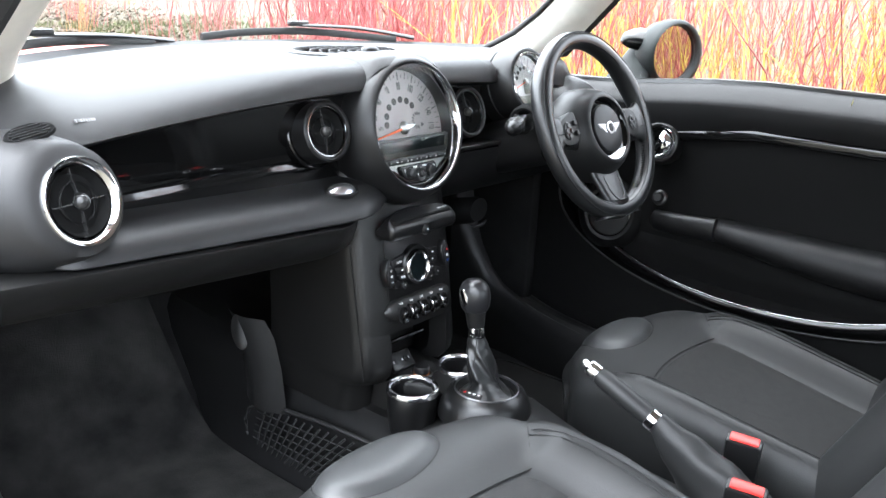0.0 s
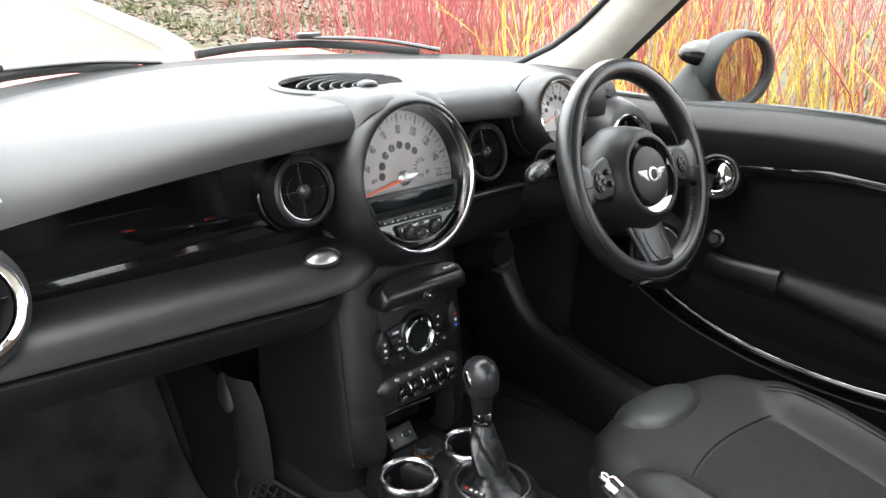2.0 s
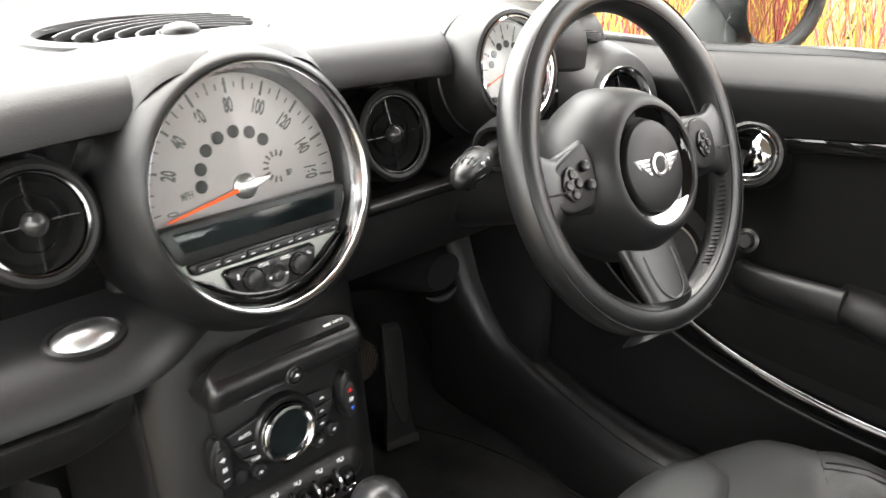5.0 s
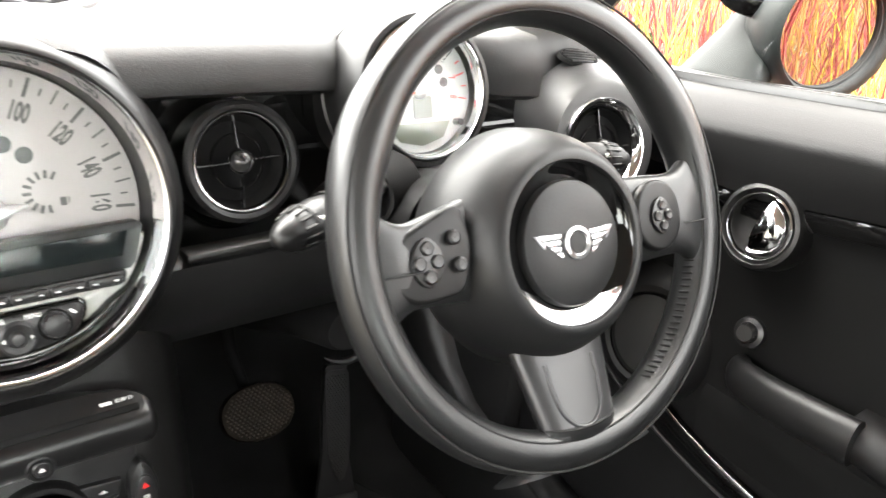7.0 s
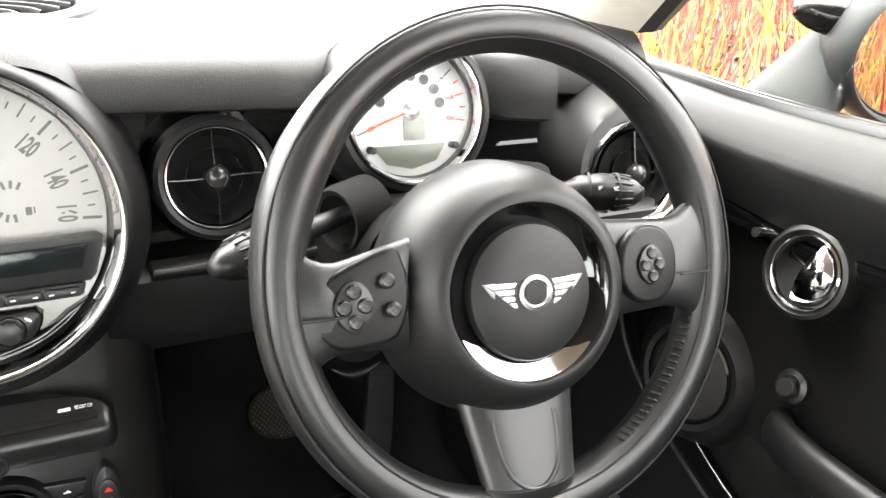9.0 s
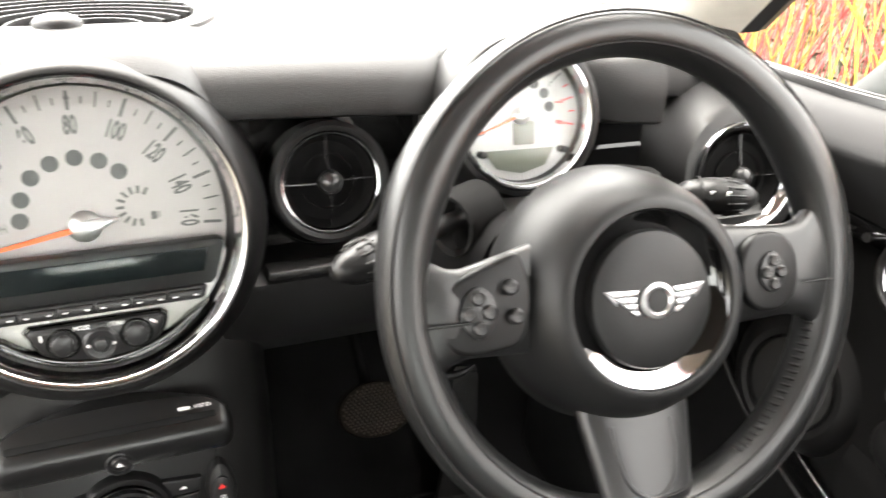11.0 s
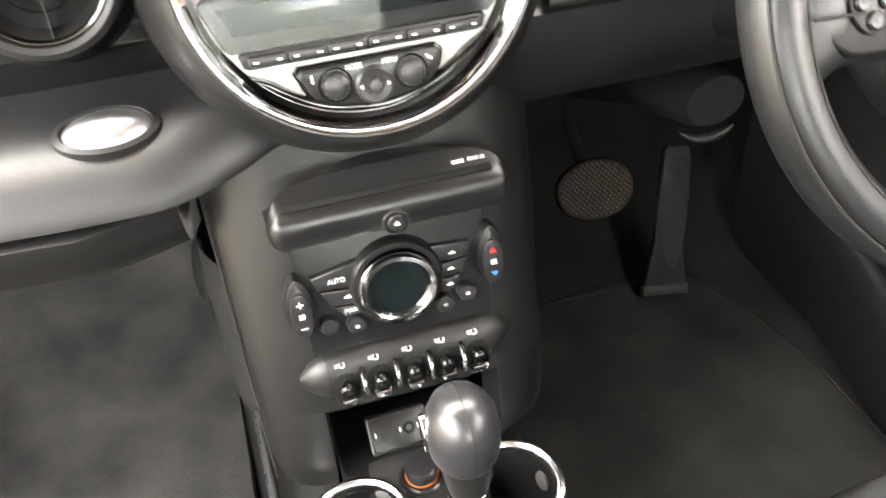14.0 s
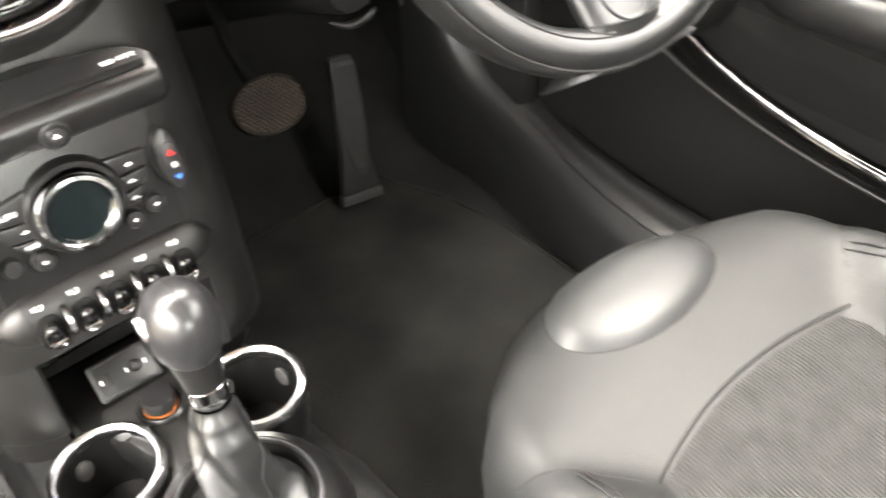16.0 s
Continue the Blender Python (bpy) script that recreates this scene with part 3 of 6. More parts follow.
for i, n in enumerate(("20", "40", "60", "80", "100", "120", "140", "160")):
    ring_text(face, FACEM, n, 0.0182, 0.0722, 160.9 - i * 23.6 + (0 if i < 7 else 3.0), INK, 0.50)
words("numeral", "0", 0.0150, FACEM @ Matrix.Translation((-0.0715, -0.0085, 0)), INK, face, turn=88, squeeze=0.6)
words("unit_text", "MPH", 0.0098, FACEM @ Matrix.Translation((-0.056, 0.0035, 0)), INK, face, turn=4, squeeze=0.6, bold=0.008)
part("pointer_mark", slab([(0.0, 0.006), (0.0022, 0.0), (0.0008, 0.0), (0.0008, -0.004), (-0.0008, -0.004), (-0.0008, 0.0), (-0.0022, 0.0)], 0.0004, 0, FACEM @ Matrix.Translation((0, 0.0905, 0))), INK, face)
for a, r in ((168.5, 0.042), (149.0, 0.045), (128.5, 0.0485), (109.6, 0.0495), (90.5, 0.0495), (71.5, 0.0485), (53.4, 0.0465)):
    part("warning_lamp", lathe([(0.0058, 0.0), (0.0058, 0.0006), (0.0, 0.0008)], 24, FACEM @ Matrix.Translation((r * math.cos(radians(a)), r * math.sin(radians(a)), 0))), GREYINK, face, "dark warning lamp lens")
FUEL = FACEM @ Matrix.Translation((0.0375, 0.0105, 0))
for k in range(10):
    a = 60 + k * 24
    part("fuel_mark", tick(FUEL, 0.0095, 0.0152, a, 0.0022), INK, face)
part("pump_hose", box(0.0142, -0.0075, 0.0002, 0.0010, 0.0046, 0.0004, 0, m=FUEL), INK, face)
part("pump_symbol", slab(rounded(0.0042, 0.006, 0.0006), 0.0004, 0, FUEL @ Matrix.Translation((0.0105, -0.008, 0))), INK, face)
needle_a = 190.0
part("needle", slab([(0.0, 0.0022), (0.081, 0.0011), (0.082, 0.0), (0.081, -0.0011), (0.0, -0.0022)], 0.0012, 0.0003, FACEM @ Matrix.Translation((0, 0, 0.004)) @ pose(0, 0, 0, 0, 0, needle_a)), ORANGE, speedo, "orange needle")
part("needle_tail", slab([(-0.003, 0.0052), (0.010, 0.0042), (0.0235, 0.0008), (0.024, 0.0), (0.0235, -0.0008), (0.010, -0.0042), (-0.003, -0.0052)], 0.003, 0.001, FACEM @ Matrix.Translation((0, 0, 0.0055)) @ pose(0, 0, 0, 0, 0, needle_a - 180)), SATIN, speedo, "silver needle tail")
part("hub_cap", lathe([(0.0115, 0.0), (0.0115, 0.003), (0.009, 0.006), (0.005, 0.0075), (0.0, 0.008)], 32, FACEM), SATIN, speedo, "silver hub cap")


def chord(v, r=0.0995):
    return math.sqrt(r * r - v * v)


LOWM = DIAL @ Matrix.Translation((0, 0, -0.030))
low = [(-chord(-0.026) * 0.995, -0.026)] + [(0.0995 * math.cos(radians(a)), 0.0995 * math.sin(radians(a))) for a in range(198, 344, 4)] + [(chord(-0.026) * 0.995, -0.026)]
part("lower_panel", slab(low, 0.010, 0.002, LOWM), PANELSILVER, speedo, "silver lower panel")
part("display_bezel", slab([(-0.0925, -0.0160), (0.0900, -0.0160), (0.0938, -0.0185), (0.0940, -0.0215), (0.0865, -0.0455), (0.0820, -0.0500), (-0.0830, -0.0500), (-0.0875, -0.0455), (-0.0965, -0.0215), (-0.0960, -0.0185)], 0.013, 0.002, LOWM), BUTTON, speedo, "black display surround")
part("display", slab([(-0.0870, -0.0215), (0.0825, -0.0215), (0.0770, -0.0395), (-0.0790, -0.0395)], 0.0138, 0.0004, LOWM), LCD, speedo, "dark radio display")
part("button_bar", slab([(-0.078, -0.0490), (0.0765, -0.0490), (0.0780, -0.0515), (0.0760, -0.0585), (0.072, -0.0600), (-0.074, -0.0600), (-0.0775, -0.0585), (-0.0795, -0.0515)], 0.017, 0.0025, LOWM), HARD, speedo, "black preset button bar")
for k in range(6):
    b = part("preset_button", slab(rounded(0.0236, 0.0068, 0.0022, 3), 0.0040, 0.0016, LOWM @ Matrix.Translation((-0.0625 + k * 0.0248, -0.0546, 0.0160))), BUTTON, speedo)
    for d in (-0.006, 0.006):
        part("button_mark", box(d * 1.2, 0.0, 0.0041, 0.0032, 0.0010, 0.0004, 0, m=LOWM @ Matrix.Translation((-0.0625 + k * 0.0248, -0.0550, 0.0160))), WHITEINK, b)
panel = [(-0.044, -0.0645), (0.0415, -0.0645), (0.0455, -0.068)] + [(0.0455 * math.copysign(abs(math.cos(radians(a))) ** 0.7, math.cos(radians(a))), -0.069 + 0.025 * math.sin(radians(a))) for a in range(-10, -171, -10)] + [(-0.0478, -0.068)]
part("panel_gap", slab([(x * 1.05, -0.0785 + (y + 0.0785) * 1.09) for x, y in panel], 0.0150, 0.002, LOWM), PIANO, speedo)
part("control_panel", slab(panel, 0.0185, 0.003, LOWM), HARD, speedo, "black radio control panel")
for sx in (-0.0245, 0.0245):
    k = part("radio_knob", lathe([(0.0086, 0.0), (0.0086, 0.004), (0.0078, 0.0062), (0.006, 0.0070), (0.0, 0.0066)], 28, LOWM @ Matrix.Translation((sx, -0.0775, 0.0178))), BUTTON, speedo, "ribbed radio knob")
    part("knob_groove", lathe([(0.0096, 0.0), (0.0100, 0.0010), (0.0110, 0.0010), (0.0113, 0.0)], 32, LOWM @ Matrix.Translation((sx, -0.0775, 0.0182))), PIANO, k)
    for a in range(0, 360, 30):
        part("knob_rib", box(0.0083, 0, 0.0035, 0.0010, 0.0018, 0.006, 0.0004, 1, m=LOWM @ Matrix.Translation((sx, -0.0775, 0.0178)) @ pose(0, 0, 0, 0, 0, a)), DARK, k)
joy = part("joystick", lathe([(0.0125, 0.0), (0.0125, 0.0025), (0.0105, 0.0035), (0.006, 0.0025), (0.0052, 0.006), (0.004, 0.0075), (0.0, 0.008)], 28, LOWM @ Matrix.Translation((0.0, -0.0815, 0.0175))), BUTTON, speedo, "menu joystick")
for sx in (-1, 1):
    part("arrow_mark", slab([(sx * 0.0102, 0.0), (sx * 0.0078, 0.0016), (sx * 0.0078, -0.0016)], 0.0004, 0, LOWM @ Matrix.Translation((0, -0.0815, 0.0207))), WHITEINK, joy)
words("mode_text", "MODE", 0.0047, LOWM @ Matrix.Translation((-0.0115, -0.0680, 0.0186)), WHITEINK, speedo, squeeze=0.8)
words("menu_text", "MENU", 0.0047, LOWM @ Matrix.Translation((0.0115, -0.0680, 0.0186)), WHITEINK, speedo, squeeze=0.8)
part("note_symbol", box(-0.0385, -0.0715, 0.0186, 0.0012, 0.005, 0.0004, 0, m=LOWM), WHITEINK, speedo)
part("phone_symbol", slab(oval(0.0028, 0.001, 10), 0.0004, 0, LOWM @ Matrix.Translation((0.0370, -0.0705, 0.0184)) @ pose(0, 0, 0, 0, 0, -40)), WHITEINK, speedo)
for sx in (-0.0225, 0.0, 0.0225):
    part("panel_split", box(sx, -0.0675 if sx else -0.0672, 0.0186, 0.0005, 0.0058, 0.0004, 0, m=LOWM), VOID, speedo)
part("gloss_crescent", slab([(0.0990 * math.cos(radians(a)), 0.0990 * math.sin(radians(a))) for a in range(220, 323, 6)] + [(0.083 * math.cos(radians(a)), -0.024 + 0.0685 * math.sin(radians(a))) for a in range(318, 221, -6)], 0.0195, 0.0015, LOWM),
     PIANO, speedo, "gloss black crescent")
lens = part("lens", lathe([(0.0, -0.0135), (0.08, -0.0137), (0.1022, -0.0138)], 48, DIAL), LENS, speedo)
lens.visible_shadow = False
sensor = solid("light_sensor", lathe([(0.018, 0.0), (0.0175, 0.003), (0.014, 0.0065), (0.008, 0.0085), (0.0, 0.009)], 32, Matrix.Translation((0.0, 0.088, 1.0215)), sy=0.8), POD, "small dark domed light sensor on the dial pod", "sensor")


def air_vent(place, normal, r, label, ball=0.0105):
    m = facing(place, normal)
    v = thing("air_vent", place, label, "air vent", "dashboard air vents")
    k = r / 0.049
    if k < 1.05:
        part("collar", lathe([(0.0405 * k, 0.000), (0.0415 * k, 0.0032), (0.0450 * k, 0.0042), (0.0487 * k, 0.002), (0.049 * k, -0.004), (0.0485 * k, -0.038), (0.0405 * k, -0.038)], 56, m, closed=True), POD, v, "satin black collar")
        part("bright_ring", lathe([(0.0372 * k, -0.006), (0.0376 * k, -0.001), (0.0386 * k, 0.0012), (0.0398 * k, 0.0014), (0.0406 * k, 0.0), (0.0406 * k, -0.006)], 64, m, closed=True), DARKCHROME, v, "slim dark chrome ring")
    else:
        part("bright_ring", lathe([(0.0376 * k, -0.012), (0.0385 * k, -0.007), (0.0415 * k, -0.001), (0.0455 * k, 0.0035), (0.0478 * k, 0.0040), (0.049 * k, 0.002), (0.049 * k, -0.012)], 72, m, closed=True), CHROME, v, "broad sloping chrome ring")
    part("bowl", lathe([(0.0376 * k, -0.003), (0.0365 * k, -0.008), (0.032 * k, -0.016), (0.0, -0.019)], 48, m), VOID, v)
    part("middle_ring", lathe([(0.0215 * k, -0.010), (0.0222 * k, -0.0065), (0.0230 * k, -0.010), (0.0222 * k, -0.014)], 48, m, closed=True), VANE, v)
    for a in (0, 90, 180, 270):
        blade = [[(k * r, k * (0.0006 * math.sin(math.pi * min(1.0, (r - 0.006) / 0.03)) + o), -0.010 + 0.0045 * (1 - (r - 0.006) / 0.032) + h) for o, h in ((-0.0004, -0.004), (-0.0004, 0.003), (0.0004, 0.003), (0.0004, -0.004))] for r in (0.006, 0.011, 0.016, 0.022, 0.028, 0.034, 0.0378)]
        part("vane", moved(loft(blade, around=True, caps=True), m @ pose(0, 0, 0, 0, 0, a)), VANE, v)
    part("ball", lathe([(0.0, 0.010 - 0.002)] + [(ball * math.sin(radians(t)), -0.003 + ball * math.cos(radians(t))) for t in range(10, 171, 16)] + [(0.0, -0.015)], 24, m), BALL, v, "glossy centre ball")
    if k < 1.05:
        part("bezel_cup", lathe([(0.0490 * k, -0.030), (0.0530 * k, -0.0285), (0.0545 * k, -0.0275), (0.0565 * k, -0.0290), (0.0575 * k, -0.036)], 56, m), PIANO, v, "gloss black cup")
    return v


air_vent((-0.181, 0.0, 0.910), (0, -0.965, 0.26), 0.049, "round black air vent with cross vanes beside the speedometer")
air_vent((0.183, 0.002, 0.911), (0.0, -0.965, 0.26), 0.049, "round black air vent with cross vanes beside the speedometer")
air_vent((-0.611, -0.049, 0.877), (0.24, -0.93, 0.28), 0.0545, "round chrome-ringed air vent in the dashboard end")
air_vent((0.594, -0.010, 0.876), (-0.12, -0.95, 0.28), 0.0545, "round chrome-ringed air vent in the dashboard end")


def end_pod(s, cy):
    """The rounded satin pod round an outer vent."""
    m = facing((s * (0.611 if s < 0 else 0.594), cy, 0.877), (-s * (0.24 if s < 0 else 0.12), -0.94, 0.28))
    p = thing("vent_pod", (s * 0.607, cy, 0.80), "anthracite satin pod at the end of the dashboard", "vent pod")
    secs = []
    for k in range(11):
        t = k / 10
        d, r = 0.004 - 0.20 * t ** 1.4, 0.0545 + 0.052 * t ** 0.62
        if k == 0:
            d = -0.003
        c = m @ Vector((0, 0, d)) + Vector((s * 0.04, 0, 0.022)) * t
        ring = [c + m.to_3x3() @ Vector((r * math.cos(b), r * math.sin(b), 0)) for b in [2 * math.pi * j / 48 for j in range(48)]]
        secs.append([Vector((p.x, p.y, min(p.z, 0.980 - 0.10 * max(0.0, p.y)))) for p in ring])
    part("shell", loft(secs, around=True, sharp=60), SOFT, p)
    o = facing((-0.640, 0.006, 0.9515), (-0.16, -0.42, 0.89), (0, 1, 0)) if s < 0 else facing((0.617, 0.070, 0.9535), (0.10, -0.45, 0.88), (0, 1, 0))
    slot = part("side_grille", lathe([(0.0, 0.002), (0.026, 0.003), (0.029, 0.004), (0.031, 0.0)], 36, o, sy=0.5), VOID, p, "small oval demister grille")
    for k in range(5):
        part("slat", box(0, -0.009 + 0.0045 * k, 0.0040, 0.05 * math.sqrt(max(0.05, 1 - ((-0.009 + 0.0045 * k) / 0.0125) ** 2)), 0.0014, 0.003, 0.0004, 1, m=o), GREY, slot)


end_pod(-1, -0.049)
end_pod(1, -0.012)

tm = facing((0.3355, -0.030, 0.964), (-0.05, -0.955, 0.27))
tach = thing("rev_counter", (0.34, -0.03, 0.90), "round rev counter in a chrome ring on the steering column", "rev counter")
part("housing", lathe([(0.058, 0.0), (0.060, 0.003), (0.064, 0.002), (0.069, -0.006), (0.0725, -0.025), (0.0735, -0.046), (0.0720, -0.0475), (0.0720, -0.0490), (0.0740, -0.0505), (0.075, -0.09), (0.07, -0.13), (0.0, -0.14)], 56, tm), POD, tach, "dark satin pod")
part("chrome_ring", lathe([(0.0535, -0.006), (0.0545, 0.002), (0.056, 0.004), (0.0577, 0.003), (0.0582, -0.002)], 64, tm), CHROME, tach, "chrome ring")
part("inner_wall", lathe([(0.0536, -0.005), (0.0525, -0.014)], 48, tm), HARD, tach)
tf = tm @ Matrix.Translation((0, 0, -0.013))
tface = part("dial_face", lathe([(0.0, 0.0), (0.0527, 0.0)], 56, tf), WHITEFACE, tach, "white dial face")
for i in range(17):
    a = 200 - i * 13.2
    part("tick_mark", tick(tf, 0.041 if i % 2 == 0 else 0.0445, 0.0495, a, 0.0012), REDINK if i > 12 else INK, tface)
for i in range(9):
    a = 200 - i * 26.4
    ring_text(tface, tf, str(i), 0.0095, 0.036, a, REDINK if i > 6 else INK, 0.7)
for a in range(165, 0, -26):
    part("warning_lamp", lathe([(0.0042, 0.0), (0.0042, 0.0006), (0.0, 0.0008)], 20, tf @ Matrix.Translation((0.0265 * math.cos(radians(a)), 0.0265 * math.sin(radians(a)) + 0.002, 0))), GREYINK, tface)
part("small_display", slab(rounded(0.019, 0.019, 0.002), 0.0008, 0.0002, tf @ Matrix.Translation((0.003, -0.014, 0))), LCDGREY, tface, "grey gear display")
part("trip_display", slab([(-0.033, -0.027), (0.030, -0.027), (0.022, -0.041), (0.0, -0.047), (-0.022, -0.042)], 0.0008, 0.0002, tf), LCDGREY, tface, "grey trip display")
for sx in (-1, 1):
    part("reset_button", lathe([(0.003, 0.0), (0.003, 0.009), (0.0, 0.010)], 16, tf @ Matrix.Translation((sx * 0.036, -0.029, 0))), HARD, tach)
part("needle", slab([(0, 0.001), (0.042, 0.0005), (0.042, -0.0005), (0, -0.001)], 0.001, 0.0002, tf @ Matrix.Translation((0, 0.001, 0.003)) @ pose(0, 0, 0, 0, 0, 200)), ORANGE, tach, "orange needle")
part("hub_cap", lathe([(0.0068, 0.0), (0.0068, 0.003), (0.004, 0.0055), (0.0, 0.006)], 24, tf), SATIN, tach)
tl = part("lens", lathe([(0.0, -0.004), (0.0538, -0.0048)], 40, tm), TACHLENS, tach)
tl.visible_shadow = False

# ---- steering wheel and column ----
WHEEL = facing((0.347, -0.183, 0.896), (-0.02, -0.912, 0.41))
wheel = thing("steering_wheel", (0.347, -0.16, 0.73), "black leather three-spoke steering wheel", "steering wheel")


def rim():
    secs = []
    for k in range(96):
        a = 2 * math.pi * k / 96
        deg = math.degrees(a) % 360
        swell = sum(math.exp(-((deg - d) / 14) ** 2) for d in (28, 152)) * 0.0022
        sec = []
        for j in range(16):
            b = 2 * math.pi * j / 16
            rr = (0.0168 + swell) * math.cos(b)
            zz = (0.0186 + swell) * math.sin(b)
            sec.append(((0.1680 + rr) * math.cos(a), (0.1680 + rr) * math.sin(a), zz))
        secs.append(sec)
    return moved(loft(secs, around=True, along=True, sharp=80), WHEEL)


rim_ob = part("rim", rim(), RIMLEATHER, wheel, "smooth black leather rim")
for r0, z0 in ((0.1590, 0.0152), (0.1800, 0.0152)):
    part("seam", moved(tube([(r0 * math.cos(2 * math.pi * k / 96), r0 * math.sin(2 * math.pi * k / 96), z0) for k in range(96)], 0.0010, 6, closed=True), WHEEL), THREAD, rim_ob, "stitched seam")
for k in range(26):
    a = radians(-62 + k * 2.1)
    part("stitch", box(0.1522, 0, 0.006, 0.0022, 0.0024, 0.011, 0.0008, 1, m=WHEEL @ pose(0, 0, 0, 0, 0, math.degrees(a))), THREAD, rim_ob)

HUBM = WHEEL @ pose(-0.002, -0.0125, 0, 0, 0, -2.0)
part("hub_pad", lathe([(0.0610, 0.019), (0.0618, 0.0262), (0.0630, 0.0285), (0.0660, 0.0290), (0.0715, 0.0262), (0.079, 0.0175), (0.0865, 0.0035), (0.0925, -0.015), (0.0960, -0.036), (0.089, -0.055), (0.05, -0.06), (0.0, -0.06)], 64, HUBM, sy=0.97), HUBPLASTIC, wheel, "domed charcoal airbag pad")
part("gloss_ring", lathe([(0.0465, 0.008), (0.0468, 0.0175), (0.052, 0.0198), (0.0600, 0.0236), (0.0614, 0.0256), (0.0616, 0.008)], 64, HUBM, closed=True), PIANO, wheel, "gloss black ring")
arc = []
for k in range(33):
    a, w = radians(206 + k * 112 / 32), min(1.0, 6 * min(k, 32 - k) / 32 + 0.1)
    arc.append([(lerp(0.0596, r, w) * math.cos(a), lerp(0.0596, r, w) * math.sin(a), lerp(0.0245, z, w)) for r, z in ((0.0486, 0.0188), (0.0490, 0.0200), (0.0540, 0.0222), (0.0590, 0.0246), (0.0600, 0.0250), (0.0600, 0.0190), (0.0486, 0.0145))])
part("chrome_arc", moved(loft(arc, around=True, caps=True), HUBM), CHROME, wheel, "chrome arc under the badge")
part("centre_cap", lathe([(0.0472, 0.014), (0.0472, 0.0218), (0.0458, 0.0246), (0.038, 0.0272), (0.024, 0.0286), (0.0, 0.0292)], 56, HUBM), HUBPLASTIC, wheel, "matt black centre cap")
BADGE = HUBM @ Matrix.Translation((0, 0, 0.0008)) @ Matrix.Diagonal((1.08, 1.02, 1, 1))
badge = part("badge", lathe([(0.0118, 0.0), (0.0118, 0.0022), (0.0092, 0.0030), (0.0080, 0.0018), (0.0, 0.0018)], 36, BADGE @ Matrix.Translation((0, 0, 0.0272))), SATIN, wheel, "chrome winged badge")
part("badge_centre", lathe([(0.0080, 0.0), (0.0, 0.0006)], 28, BADGE @ Matrix.Translation((0, 0, 0.0292))), DARK, badge)
for s in (-1, 1):
    part("wing_outline", slab([(s * 0.008, 0.0098), (s * 0.036, 0.0088), (s * 0.030, 0.0005), (s * 0.020, -0.0085), (s * 0.008, -0.0115)], 0.0014, 0.0003, BADGE @ Matrix.Translation((0, 0, 0.0258))), DULLCHROME, badge)
    for k in range(4):
        x1 = 0.0340 - k * 0.0048
        y = 0.0062 - k * 0.0044
        part("feather", slab([(s * 0.009, y + 0.0021), (s * x1, y + 0.0021), (s * (x1 - 0.0046), y - 0.0021), (s * 0.009, y - 0.0021)], 0.0020, 0.0005, BADGE @ Matrix.Translation((0, 0, 0.0260))), SATIN, badge)


def spoke(s):
    secs = []
    for k in range(15):
        t = k / 14
        x = lerp(0.050, 0.163, t)
        flare = 0.030 * max(0.0, (t - 0.66) / 0.34) ** 2.2
        up, down = (lerp(0.043, 0.018, t) if s < 0 else lerp(0.040, 0.033, t ** 0.7)) + flare, lerp(0.040, 0.030, t ** 0.7) + flare
        zt = lerp(-0.008, 0.006, min(1.0, t * 1.2)) - 0.004 * max(0.0, (t - 0.8) / 0.2)
        secs.append([(s * x, 0.006 + (up if math.cos(b) > 0 else down) * math.cos(b), zt + 0.0115 * math.copysign(abs(math.sin(b)) ** 0.75, math.sin(b))) for b in [2 * math.pi * j / 28 for j in range(28)]])
    return moved(loft(secs, around=True, caps=True, sharp=70), HUBM)


